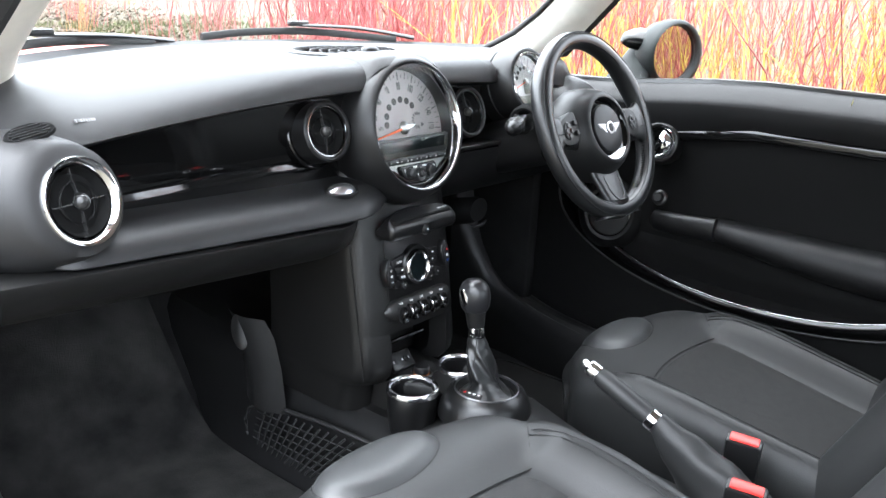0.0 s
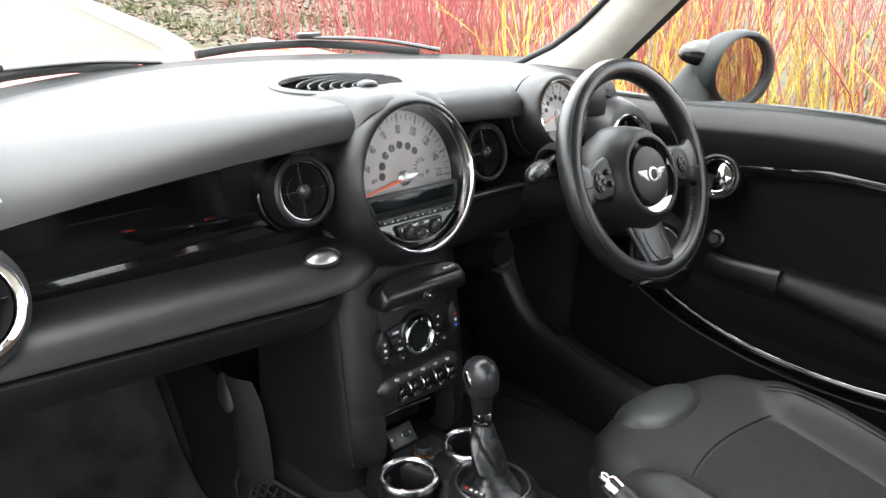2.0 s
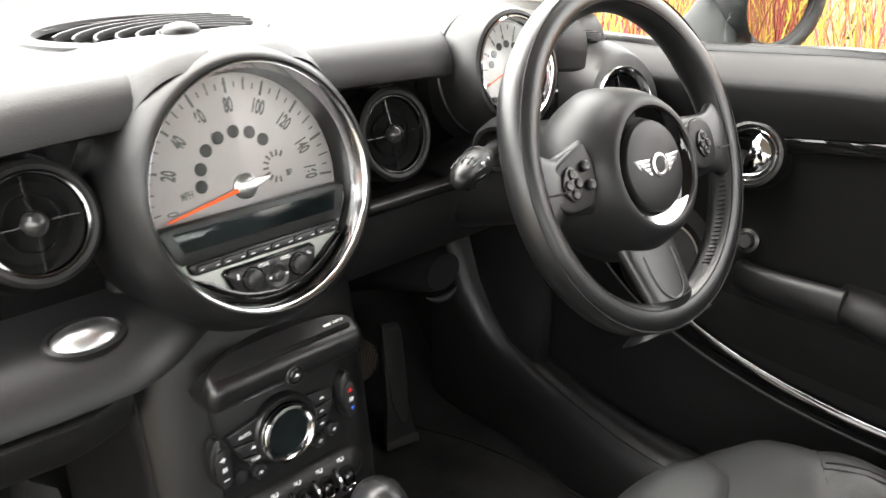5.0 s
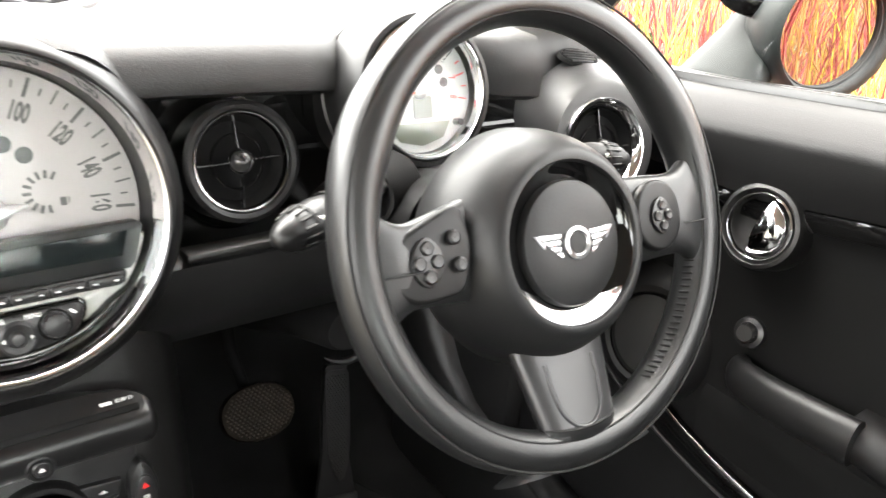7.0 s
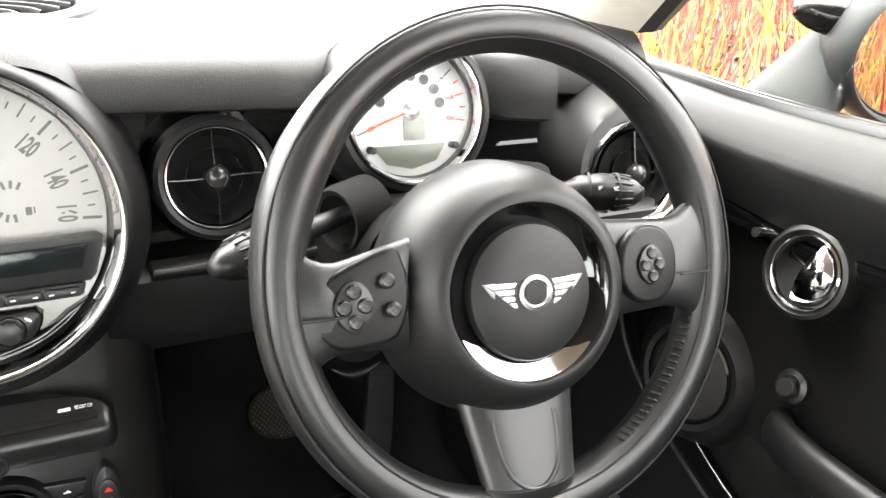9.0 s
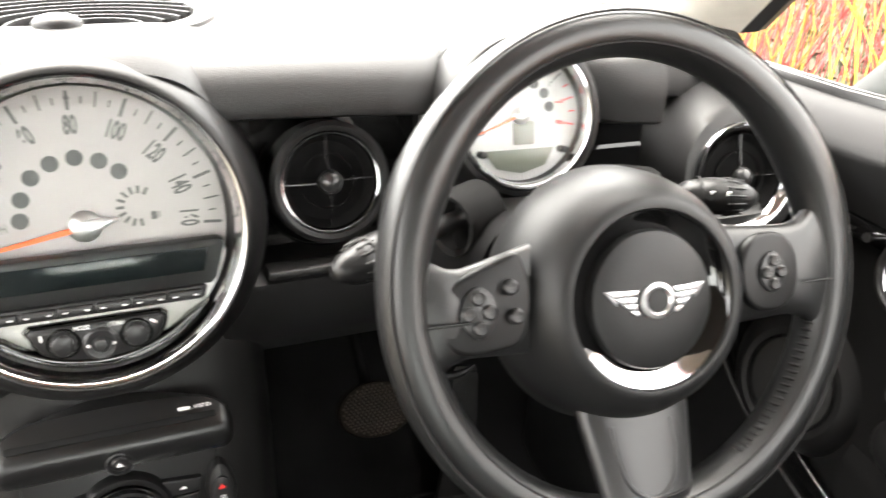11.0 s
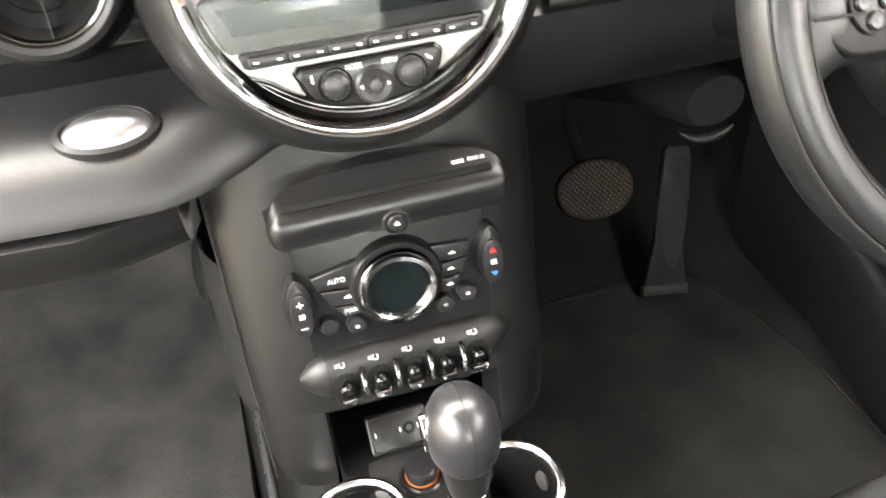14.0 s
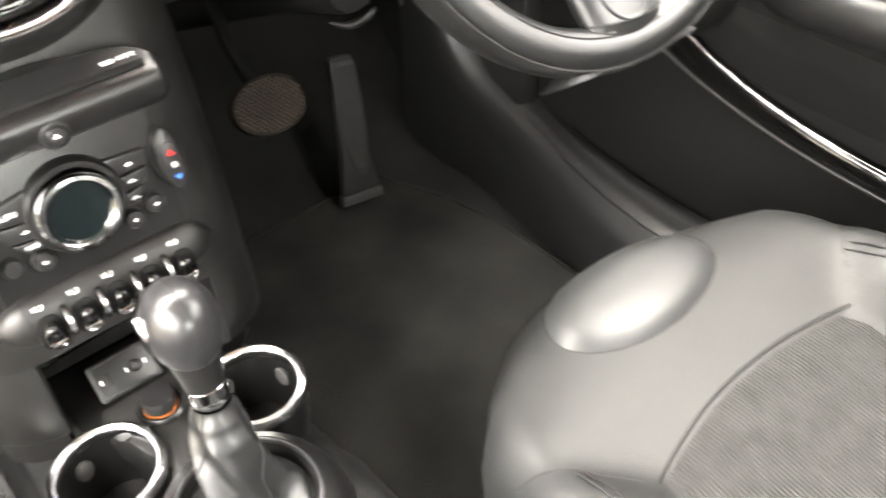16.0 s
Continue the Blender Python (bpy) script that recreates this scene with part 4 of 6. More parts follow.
for s in (-1, 1):
    sp = part("spoke", spoke(s), RIMLEATHER, wheel)
    c = HUBM @ Matrix.Translation((-0.113 if s < 0 else 0.106, 0.008, 0.0105)) 
    if s < 0:
        outline = smooth_path([(0.0185, 0.0315, 0), (-0.009, 0.0225, 0), (-0.0290, 0.0125, 0), (-0.0360, 0.0020, 0), (-0.0375, -0.0107, 0), (-0.0330, -0.0220, 0), (-0.0187, -0.0310, 0), (0.0060, -0.0305, 0), (0.0190, -0.0265, 0), (0.0265, -0.0120, 0), (0.0290, 0.0045, 0), (0.0260, 0.0200, 0)], 4, closed=True)
        d = c @ Matrix.Translation((-0.010, -0.004, 0.0062)) @ Matrix.Scale(1.12, 4)
    else:
        outline = [Vector((x, y, 0)) for x, y in oval(0.026, 0.029, 32, power=2.2)]
        d = c @ Matrix.Translation((0.0, 0.0, 0.0062))
    plate = part("switch_plate", slab([(p.x, p.y) for p in outline], 0.0062, 0.0035, c @ Matrix.Translation((0, 0, -0.001)), segs=3), PLATE, wheel, "black switch plate with rounded edges")
    part("clover_switch", slab(oval(0.0115, 0.0150, 28, power=1.7), 0.0018, 0.0008, d), BUTTON, plate)
    for px, py in ((0, 0.0085), (0, -0.0085), (0.0062, 0), (-0.0062, 0)):
        part("switch", lathe([(0.0046, 0.0), (0.0044, 0.0016), (0.0034, 0.0024), (0.0, 0.0020)], 18, d @ Matrix.Translation((px, py, 0.0014))), HARD, plate)
        part("switch_mark", box(px, py, 0.0036, 0.0018, 0.0012, 0.0003, 0, m=d), PADGREY, plate)
    if s < 0:
        for px, py in ((0.020, 0.0126), (0.0228, -0.0042)):
            part("switch", lathe([(0.0048, 0.0), (0.0046, 0.003), (0.003, 0.004), (0.0, 0.0036)], 20, d @ Matrix.Translation((px, py, 0.0))), BUTTON, plate)
            part("switch_mark", box(px, py, 0.0042, 0.003, 0.0012, 0.0003, 0, m=d), PADGREY, plate)
    part("spoke_seam", moved(tube([(s * x, -0.0015, 0.0205 if x < 0.158 else 0.0175) for x in (0.130, 0.140, 0.150, 0.1575)], 0.0009, 5), HUBM), THREAD, sp, "stitched seam")
# lower spoke
secs = []
for k in range(9):
    t = k / 8
    y = lerp(-0.075, -0.142, t)
    half = lerp(0.046, 0.035, t)
    secs.append([(half * math.copysign(abs(math.cos(b)) ** 0.7, math.cos(b)), y, -0.006 + lerp(-0.004, 0.012, t) + 0.011 * math.copysign(abs(math.sin(b)) ** 0.8, math.sin(b))) for b in [2 * math.pi * j / 18 for j in range(18)]])
part("lower_spoke", moved(loft(secs, around=True, caps=True, sharp=60), HUBM), SPOKE, wheel, "satin grey lower spoke")
flange = []
for k in range(9):
    t = k / 8
    y = lerp(-0.138, -0.166, t)
    half = lerp(0.036, 0.040, t) + 0.040 * t ** 2.2
    flange.append([(half * math.copysign(abs(math.cos(b)) ** 0.8, math.cos(b)), y + 0.004 * math.cos(b) ** 2 * (1 - t), lerp(0.0055, -0.002, t) + lerp(0.0128, 0.0145, t) * math.sin(b)) for b in [2 * math.pi * j / 24 for j in range(24)]])
part("spoke_flange", moved(loft(flange, around=True, caps=True, sharp=70), HUBM), RIMLEATHER, wheel, "leather web joining the lower spoke")
part("flange_seam", moved(tube([(0.0355 * math.sin(radians(q)), -0.1380 + 0.0035 * math.sin(radians(q)) ** 2, 0.0055 + 0.0130 * math.cos(radians(q))) for q in range(-80, 81, 10)], 0.0011, 6), HUBM), THREAD, wheel, "stitched seam")
u_pts = [(-0.024, -0.088), (-0.0235, -0.108), (-0.019, -0.125), (-0.010, -0.135), (0.0, -0.138), (0.010, -0.135), (0.019, -0.125), (0.0235, -0.108), (0.024, -0.088)]
part("spoke_groove", moved(tube(smooth_path([(x, y, lerp(0.0040, 0.0158, (-y - 0.088) / 0.05) - 2.0 * x * x) for x, y in u_pts], 4), 0.0019, 8), HUBM), SPOKE, wheel, "raised U-shaped bead")

column = thing("steering_column", (0.347, 0.0, 0.80), "charcoal plastic steering column shroud", "steering column")
secs = []
for k in range(7):
    t = k / 6
    y = lerp(-0.115, 0.10, t)
    cz = lerp(0.868, 0.80, t)
    secs.append([(0.347 + lerp(0.085, 0.10, t) * math.copysign(abs(math.cos(b)) ** 0.6, math.cos(b)), y, cz + lerp(0.055, 0.06, t) * math.copysign(abs(math.sin(b)) ** 0.7, math.sin(b))) for b in [2 * math.pi * j / 28 for j in range(28)]])
part("shroud", loft(secs, around=True, caps=True), HARD, column)
for s in (-1, 1):
    part("stalk_socket", lathe([(0.018, -0.02), (0.020, 0.004), (0.024, 0.006), (0.027, 0.0), (0.028, -0.03)], 36, facing((0.347 + s * 0.088, -0.072, 0.898), (s, -0.42, 0.0))), VOID, column, "round stalk socket")


def stalk(tip, root, r, label, twist):
    ob = thing("column_stalk", root, label, "stalk", "steering column stalks")
    a, b = Vector(root), Vector(tip)
    shape = ((0.0, 0.42), (0.36, 0.46), (0.50, 0.86), (0.66, 1.0), (0.82, 0.92), (0.93, 0.68), (1.0, 0.30))
    part("arm", tube([a.lerp(b, k / 28) for k in range(29)], lambda t: r * curve_at(shape, t), 20), POD, ob)
    for t0 in (0.55, 0.78):
        c, d = a.lerp(b, t0), (b - a).normalized()
        part("grip_ring", lathe([(r * 1.01, -0.0012), (r * 1.035, 0.0), (r * 1.01, 0.0012)], 24, facing(c, d)), DARK, ob)
    for k in range(14):
        side = facing(a.lerp(b, 0.80), (b - a)) @ pose(0, 0, 0, 0, 0, 360 / 14 * k)
        part("grip_rib", box(r * 0.95, 0, 0, 0.0016, 0.0020, 0.016, 0.0007, 1, m=side @ pose(0, 0, 0, 0, -8, 0)), POD, ob)
    for k in range(2):
        c = a.lerp(b, 0.58 + 0.12 * k)
        part("stalk_mark", box(c.x, c.y - r * 0.86, c.z + r * 0.5, 0.004, 0.001, 0.004, 0, m=None), WHITEINK, ob)


stalk((0.151, -0.120, 0.897), (0.275, -0.062, 0.900), 0.0165, "black indicator stalk with a twist grip", 1)
stalk((0.520, -0.105, 0.903), (0.42, -0.060, 0.900), 0.0160, "black wiper stalk with a twist grip", -1)

# ---- centre console ----
STACK = facing((0, -0.036, 0.65), (0, -0.985, 0.17))
stack = thing("centre_console", (0, 0.05, 0.42), "charcoal centre console stack below the speedometer", "console")


def stack_ring(z, w, front, lowback):
    y = -0.036 + (z - 0.65) * 0.17 + front
    half = [(w, y), (w + 0.012, y + 0.002), (w + 0.034, y + 0.012), (w + 0.048, y + 0.026), (w + 0.053, y + 0.05), (w + 0.056, lowback)]
    return [(-x, yy, z) for x, yy in reversed(half)] + [(x, yy, z) for x, yy in half]


part("body", loft([stack_ring(z, w, f, 0.21) for z, w, f in ((0.85, 0.072, 0.008), (0.80, 0.074, 0.004), (0.77, 0.074, 0.002), (0.70, 0.075, 0.0), (0.62, 0.075, 0.0), (0.56, 0.075, 0.0), (0.545, 0.075, 0.002))], sharp=50), GREY, stack, "charcoal console body")
for s in (-1, 1):
    secs = []
    for z, f in ((0.545, 0.002), (0.52, 0.002), (0.49, 0.004), (0.465, 0.012), (0.448, 0.03), (0.44, 0.06), (0.385, 0.075)):
        y = -0.036 + (z - 0.65) * 0.17 + f
        w = 0.075
        secs.append([(s * x, yy, z) for x, yy in ((w - 0.004, y + 0.04), (w, y), (w + 0.012, y + 0.002), (w + 0.034, y + 0.012), (w + 0.048, y + 0.026), (w + 0.053, y + 0.05), (w + 0.056, 0.21))])
    part("cheek", loft(secs, sharp=50), GREY, stack, "charcoal console cheek")
    if s < 0:
        part("cheek_seam", tube([(s * 0.1265, -0.036 + (z - 0.65) * 0.17 + 0.0285, z) for z in (0.775, 0.70, 0.62, 0.55, 0.49, 0.465)], 0.0011, 6), DARK, stack)
part("front_plate", slab(rounded(0.148, 0.165, 0.008, cx=0.0, cy=0.0), 0.002, 0.001, STACK), HARD, stack, "matt black control plate")
part("recess", box(0, 0.055, 0.505, 0.150, 0.06, 0.105, 0.004), DARK, stack)
part("tray_lip", tube(smooth_path([(-0.074, 0.0, 0.494), (-0.04, 0.012, 0.487), (0.0, 0.016, 0.485), (0.04, 0.012, 0.487), (0.074, 0.0, 0.494)], 4), 0.004, 8), PIANO, stack, "gloss tray lip")

cd = thing("disc_player", (0, -0.05, 0.715), "black disc slot unit with a shelf-like lip", "disc player")
secs = []
for x in [-0.0865, -0.0862, -0.0855, -0.084, -0.082, -0.0795, -0.077] + [k * 0.007 for k in range(-10, 11)] + [0.077, 0.0795, 0.082, 0.084, 0.0855, 0.0862, 0.0865]:
    e = abs(x) / 0.0865
    g = math.sqrt(max(0.0, 1 - max(0.0, (abs(x) - 0.0770) / 0.0095) ** 2))
    yb = -0.0352 - 0.004 * e ** 2 - 0.0138 * e ** 8
    zb = 0.7465 + 0.795 * (yb + 0.0545)
    row = [(-0.010, lerp(zb - 0.004, 0.722, e ** 2)), (yb + 0.004, zb - 0.001), (yb, zb), (lerp(yb, -0.0535, 0.5), lerp(zb, 0.7473, 0.5)), (-0.0535, 0.7473), (-0.0565, 0.7460), (-0.0595, 0.7430), (-0.0612, 0.738), (-0.0614, 0.730), (-0.0595, 0.7235), (-0.0555, 0.7190), (-0.048, 0.7165), (-0.020, 0.7165)]
    secs.append([(x, -0.040 + (y + 0.040) * (0.45 + 0.55 * g) if y < -0.040 else y, 0.733 + (z - 0.733) * (0.35 + 0.65 * g)) for y, z in row])
part("fascia", loft(secs, caps=True, sharp=40), HARD, cd, "black slot fascia")
SL = facing((-0.001, -0.0510, 0.7497), (0, -0.62, 0.78))
part("slot", slab(rounded(0.149, 0.0052, 0.0015, 4), 0.0012, 0.0003, SL), VOID, cd, "dark disc slot")
part("brand_bar", box(0, 0, 0.0002, 0.0085, 0.0024, 0.0004, 0, m=facing((0.0510, -0.0450, 0.7546), (0, -0.62, 0.78))), WHITEINK, cd, "white lettering bar")
words("boost_text", "BOOST CD", 0.0036, facing((0.0645, -0.0450, 0.7548), (0, -0.62, 0.78)), WHITEINK, cd, squeeze=0.7)
ej = part("eject_button", lathe([(0.0, 0.0062), (0.0052, 0.0060), (0.0060, 0.0052), (0.0063, 0.0030), (0.0078, 0.0030), (0.0084, 0.0052), (0.0094, 0.0050), (0.0102, 0.0036), (0.0106, 0.0)], 32, facing((0, -0.0580, 0.7275), (0, -0.98, 0.12))), BUTTON, cd, "round eject button")
part("eject_mark", slab([(-0.0022, -0.001), (0.0022, -0.001), (0.0, 0.0022)], 0.0005, 0, facing((0, -0.0643, 0.7283), (0, -0.98, 0.12))), WHITEINK, ej)

# climate controls
climate = thing("climate_control", (0, -0.04, 0.61), "climate control panel with a chrome-ringed dial", "climate control")
CL = STACK @ Matrix.Translation((-0.0010, 0.003, 0.002))
part("dial_hood", lathe([(0.037, 0.0), (0.0365, 0.006), (0.034, 0.009), (0.03, 0.009)], 44, CL @ Matrix.Translation((0, 0.004, 0))), HARD, climate)
part("chrome_ring", lathe([(0.0222, 0.006), (0.0228, 0.010), (0.0255, 0.0140), (0.0285, 0.0135), (0.0308, 0.010), (0.0316, 0.004), (0.0316, 0.0)], 56, CL), CHROME, climate, "chrome dial ring")
part("display", lathe([(0.0, 0.0085), (0.0230, 0.0085)], 40, CL), LCD, climate, "dark round display")
for px, py, t, shape in ((-0.046, 0.0165, "AUTO", ((-0.064, 0.0225), (-0.0278, 0.0290), (-0.0285, 0.0075), (-0.0594, 0.0105))),
                         (-0.0425, 0.001, "car", ((-0.0588, 0.0092), (-0.0285, 0.0062), (-0.0295, -0.0072), (-0.0515, -0.0050))),
                         (-0.039, -0.0115, "MAX", ((-0.0505, -0.0062), (-0.0298, -0.0085), (-0.0290, -0.0165), (-0.0430, -0.0160))),
                         (0.041, 0.0175, "a", ((0.0250, 0.0270), (0.0600, 0.0240), (0.0575, 0.0120), (0.0300, 0.0105))),
                         (0.039, 0.004, "b", ((0.0302, 0.0090), (0.0568, 0.0105), (0.0530, -0.0015), (0.0315, -0.0035))),
                         (0.037, -0.0095, "c", ((0.0315, -0.0050), (0.0500, -0.0030), (0.0440, -0.0145), (0.0300, -0.0150)))):
    b = part("climate_button", slab(shape, 0.006, 0.0018, CL, segs=3), BUTTON, climate, "flat black button")
    if t in ("AUTO", "MAX"):
        words("button_text", t, 0.0056, CL @ Matrix.Translation((px + 0.001, py, 0.0062)), WHITEINK, b, squeeze=0.85)
    else:
        part("button_symbol", slab([(-0.0028, -0.0010), (-0.0028, 0.0), (-0.0012, 0.0002), (-0.0004, 0.0013), (0.0012, 0.0013), (0.0018, 0.0002), (0.0028, -0.0002), (0.0028, -0.0010)], 0.0005, 0, CL @ Matrix.Translation((px + 0.004, py, 0.0058))), WHITEINK, b)
for px, py in ((-0.0564, -0.0214), (-0.0357, -0.0264), (0.035, -0.0264), (0.0538, -0.021)):
    b = part("round_button", lathe([(0.0078, 0.0), (0.0078, 0.005), (0.0065, 0.0072), (0.0, 0.0076)], 24, CL @ Matrix.Translation((px, py, 0))), BUTTON, climate, "round black button")
    if px > -0.05:
        for q in (-0.0009, 0.0, 0.0009):
            part("button_symbol", box(0, q, 0, 0.0040 - abs(q), 0.0004, 0.0004, 0, m=CL @ Matrix.Translation((px, py, 0.0076))), WHITEINK, b)
for s in (-1, 1):
    h = CL @ Matrix.Translation((s * 0.0750, 0.006 + 0.004 * s, 0.0))
    sw = part("rocker_surround", slab(oval(0.0118, 0.0265, 30, power=1.7), 0.012, 0.004, h), HARD, climate, "pointed oval rocker surround")
    part("rocker", slab(oval(0.0078, 0.019, 26, power=2.3), 0.003, 0.001, h @ Matrix.Translation((0, -0.004, 0.0115))), BUTTON, sw)
    z = h @ Matrix.Translation((0, -0.004, 0.0147))
    part("up_mark", slab([(-0.003, 0.0085), (0.003, 0.0085), (0, 0.0130)] if s > 0 else [(-0.0004, 0.0075), (-0.0004, 0.0098), (-0.0027, 0.0098), (-0.0027, 0.0108), (-0.0004, 0.0108), (-0.0004, 0.013), (0.0004, 0.013), (0.0004, 0.0108), (0.0027, 0.0108), (0.0027, 0.0098), (0.0004, 0.0098), (0.0004, 0.0075)], 0.0004, 0, z), REDINK if s > 0 else WHITEINK, sw)
    for q in (-0.0017, 0.0, 0.0017):
        part("seat_mark", box(q, 0, 0.0002, 0.0008, 0.0042, 0.0004, 0, m=z), WHITEINK, sw)
    part("down_mark", slab([(-0.003, -0.0085), (0.003, -0.0085), (0, -0.0125)] if s > 0 else [(-0.0027, -0.010), (0.0027, -0.010), (0.0027, -0.011), (-0.0027, -0.011)], 0.0004, 0, z), BLUEINK if s > 0 else WHITEINK, sw)

toggles = thing("switch_bar", (0, -0.05, 0.56), "row of black toggle switches with metal-tipped levers", "switch bar")
TB = STACK @ Matrix.Translation((0, -0.066, 0.0))
secs = []
for k in range(23):
    x = -0.088 + k * 0.008
    e = max(0.0, (abs(x) - 0.060) / 0.028)
    h, d = 0.0215 * math.sqrt(max(0.02, 1 - e ** 1.6)), 0.016 * math.sqrt(max(0.03, 1 - e * e))
    secs.append([(x, h * math.sin(b), d * max(0.0, math.cos(b)) ** 0.7) for b in [radians(a) for a in (-90, -75, -55, -30, 0, 30, 55, 75, 90)]])
part("housing", moved(loft(secs, caps=False), TB), GREY, toggles, "charcoal rounded housing")
part("end_seam", moved(loft([[(x, (0.0218 * math.sin(b)), 0.0163 * max(0.0, math.cos(b)) ** 0.7) for b in [radians(a) for a in (-90, -60, -30, 0, 30, 60, 90)]] for x in (-0.0665, -0.0657)]), TB), DARK, toggles)
for k in range(5):
    px = -0.0540 + k * 0.0270
    TM = TB @ Matrix.Translation((px, -0.0085, 0.0135))
    part("toggle_well", slab(oval(0.0105, 0.0150, 26, power=2.6), 0.0030, 0.001, TM), VOID, toggles, "dark toggle opening")
    lever = part("toggle", slab(oval(0.0076, 0.0125, 24, power=2.2), 0.0085, 0.0035, TM @ Matrix.Translation((0, -0.001, 0.002)) @ pose(0, 0, 0, 16, 0, 0), segs=3), PIANO, toggles, "black toggle lever")
    part("toggle_tip", slab([(-0.0062, -0.0040), (0.0062, -0.0040), (0.0056, -0.0085), (0.0030, -0.0108), (-0.0030, -0.0108), (-0.0056, -0.0085)], 0.0025, 0.0010, TM @ Matrix.Translation((0, -0.001, 0.0092)) @ pose(0, 0, 0, 16, 0, 0)), CHROME, lever, "chrome tip")
    sym = part("toggle_symbol", lathe([(0.0018, 0.0), (0.0018, 0.0005), (0.0026, 0.0005), (0.0026, 0.0)], 14, TB @ Matrix.Translation((px - 0.001, 0.0135, 0.0128)) @ pose(0, 0, 0, -38, 0, 0), closed=True), WHITEINK, toggles)
    for q in (-0.0012, 0.0, 0.0012):
        part("toggle_symbol", box(-0.0042, q, 0.0003, 0.0024, 0.0005, 0.0005, 0, m=TB @ Matrix.Translation((px - 0.001, 0.0135, 0.0128)) @ pose(0, 0, 0, -38, 0, 0)), WHITEINK, toggles)
    if k < 4:
        HO = TB @ Matrix.Translation((px + 0.0135, -0.0045, 0.0150))
        part("divider", moved(tube([(0, 0.0115 * math.cos(radians(q)), 0.0100 * math.sin(radians(q))) for q in range(0, 181, 15)], 0.0026, 10, up=(1, 0, 0)), HO), PIANO, toggles, "glossy divider hoop")
        part("divider_cap", moved(tube([(0, 0.0125 * math.cos(radians(q)), 0.0112 * math.sin(radians(q))) for q in range(30, 141, 15)], lambda t: 0.0004 + 0.0016 * math.sin(math.pi * t), 8, up=(1, 0, 0)), HO), CHROME, toggles, "chrome cap")

# ---- tunnel, cups, gear lever ----
def tunnel_ring(y, top, w):
    return [(-w - 0.04, y, 0.195), (-w - 0.012, y, 0.26), (-w, y, top - 0.06), (-w + 0.012, y, top - 0.02), (-w + 0.035, y, top), (0, y, top + 0.004), (w - 0.035, y, top), (w - 0.012, y, top - 0.02), (w, y, top - 0.06), (w + 0.012, y, 0.26), (w + 0.04, y, 0.195)]


tunnel = solid("tunnel", loft([tunnel_ring(*r) for r in ((0.66, 0.46, 0.15), (0.30, 0.43, 0.14), (0.10, 0.388, 0.128), (-0.06, 0.388, 0.124), (-0.12, 0.391, 0.122), (-0.165, 0.405, 0.120), (-0.21, 0.432, 0.118), (-0.26, 0.440, 0.116), (-0.34, 0.424, 0.108), (-0.44, 0.405, 0.105), (-0.8, 0.39, 0.10), (-1.2, 0.36, 0.11))]), POD,
               "dark plastic transmission tunnel between the seats", "tunnel", kind="structure")
base = thing("console_tray", (0, -0.08, 0.415), "charcoal front console tray on the tunnel", "console tray")
part("tray", slab([(-0.072, 0.03), (-0.07, -0.05), (-0.045, -0.075), (-0.028, -0.13), (-0.062, -0.19), (-0.066, -0.23), (-0.05, -0.275), (0.0, -0.29), (0.05, -0.275), (0.066, -0.23), (0.062, -0.19), (0.028, -0.13), (0.045, -0.075), (0.07, -0.05), (0.072, 0.03)], 0.074, 0.006, Matrix.Translation((0, 0, 0.375))), GREY, base)
part("tray_mat", slab(rounded(0.096, 0.042, 0.006, cy=-0.008), 0.002, 0.0008, Matrix.Translation((0, -0.052, 0.4485))), RUBBER, base, "thin rubber tray mat")
aux = thing("aux_panel", (-0.012, -0.012, 0.445), "small socket panel for audio leads", "socket panel")
AU = facing((-0.013, -0.018, 0.460), (0, -0.74, 0.67))
part("plate", slab(rounded(0.056, 0.036, 0.003), 0.010, 0.002, AU), HARD, aux)
part("plate_rim", moved(tube([(x, y, 0.0098) for x, y in rounded(0.051, 0.031, 0.003, 3)], 0.0009, 6, closed=True), AU), GREY, aux)
part("usb_port", box(-0.014, 0, 0.0101, 0.0045, 0.013, 0.001, 0.0004, 1, m=AU), DARK, aux)
part("jack", lathe([(0.0028, 0.010), (0.005, 0.0125), (0.006, 0.010)], 20, AU @ Matrix.Translation((0.010, 0, 0)), closed=True), DARK, aux)
for sx in (-0.0215, 0.0015, 0.0185):
    part("port_symbol", slab(oval(0.0009, 0.0026, 10), 0.0006, 0, AU @ Matrix.Translation((sx, 0, 0.0099))), WHITEINK, aux)
lighter = thing("cigarette_lighter", (-0.004, -0.068, 0.448), "round black lighter plug in an orange-lit ring", "lighter")
part("ring", lathe([(0.0150, 0.0), (0.0152, 0.003), (0.0185, 0.004), (0.0205, 0.002), (0.021, 0.0)], 36, Matrix.Translation((-0.004, -0.068, 0.449)), closed=True), HARD, lighter)
part("glow_ring", lathe([(0.0132, 0.0), (0.0135, 0.004), (0.0152, 0.0038), (0.0154, 0.0)], 36, Matrix.Translation((-0.004, -0.068, 0.449)), closed=True), LABEL, lighter, "amber ring")
part("plug", lathe([(0.0128, 0.0), (0.0128, 0.004), (0.0145, 0.005), (0.0148, 0.015), (0.0138, 0.0175), (0.011, 0.018), (0.0, 0.0172)], 32, Matrix.Translation((-0.004, -0.068, 0.449))), BUTTON, lighter)


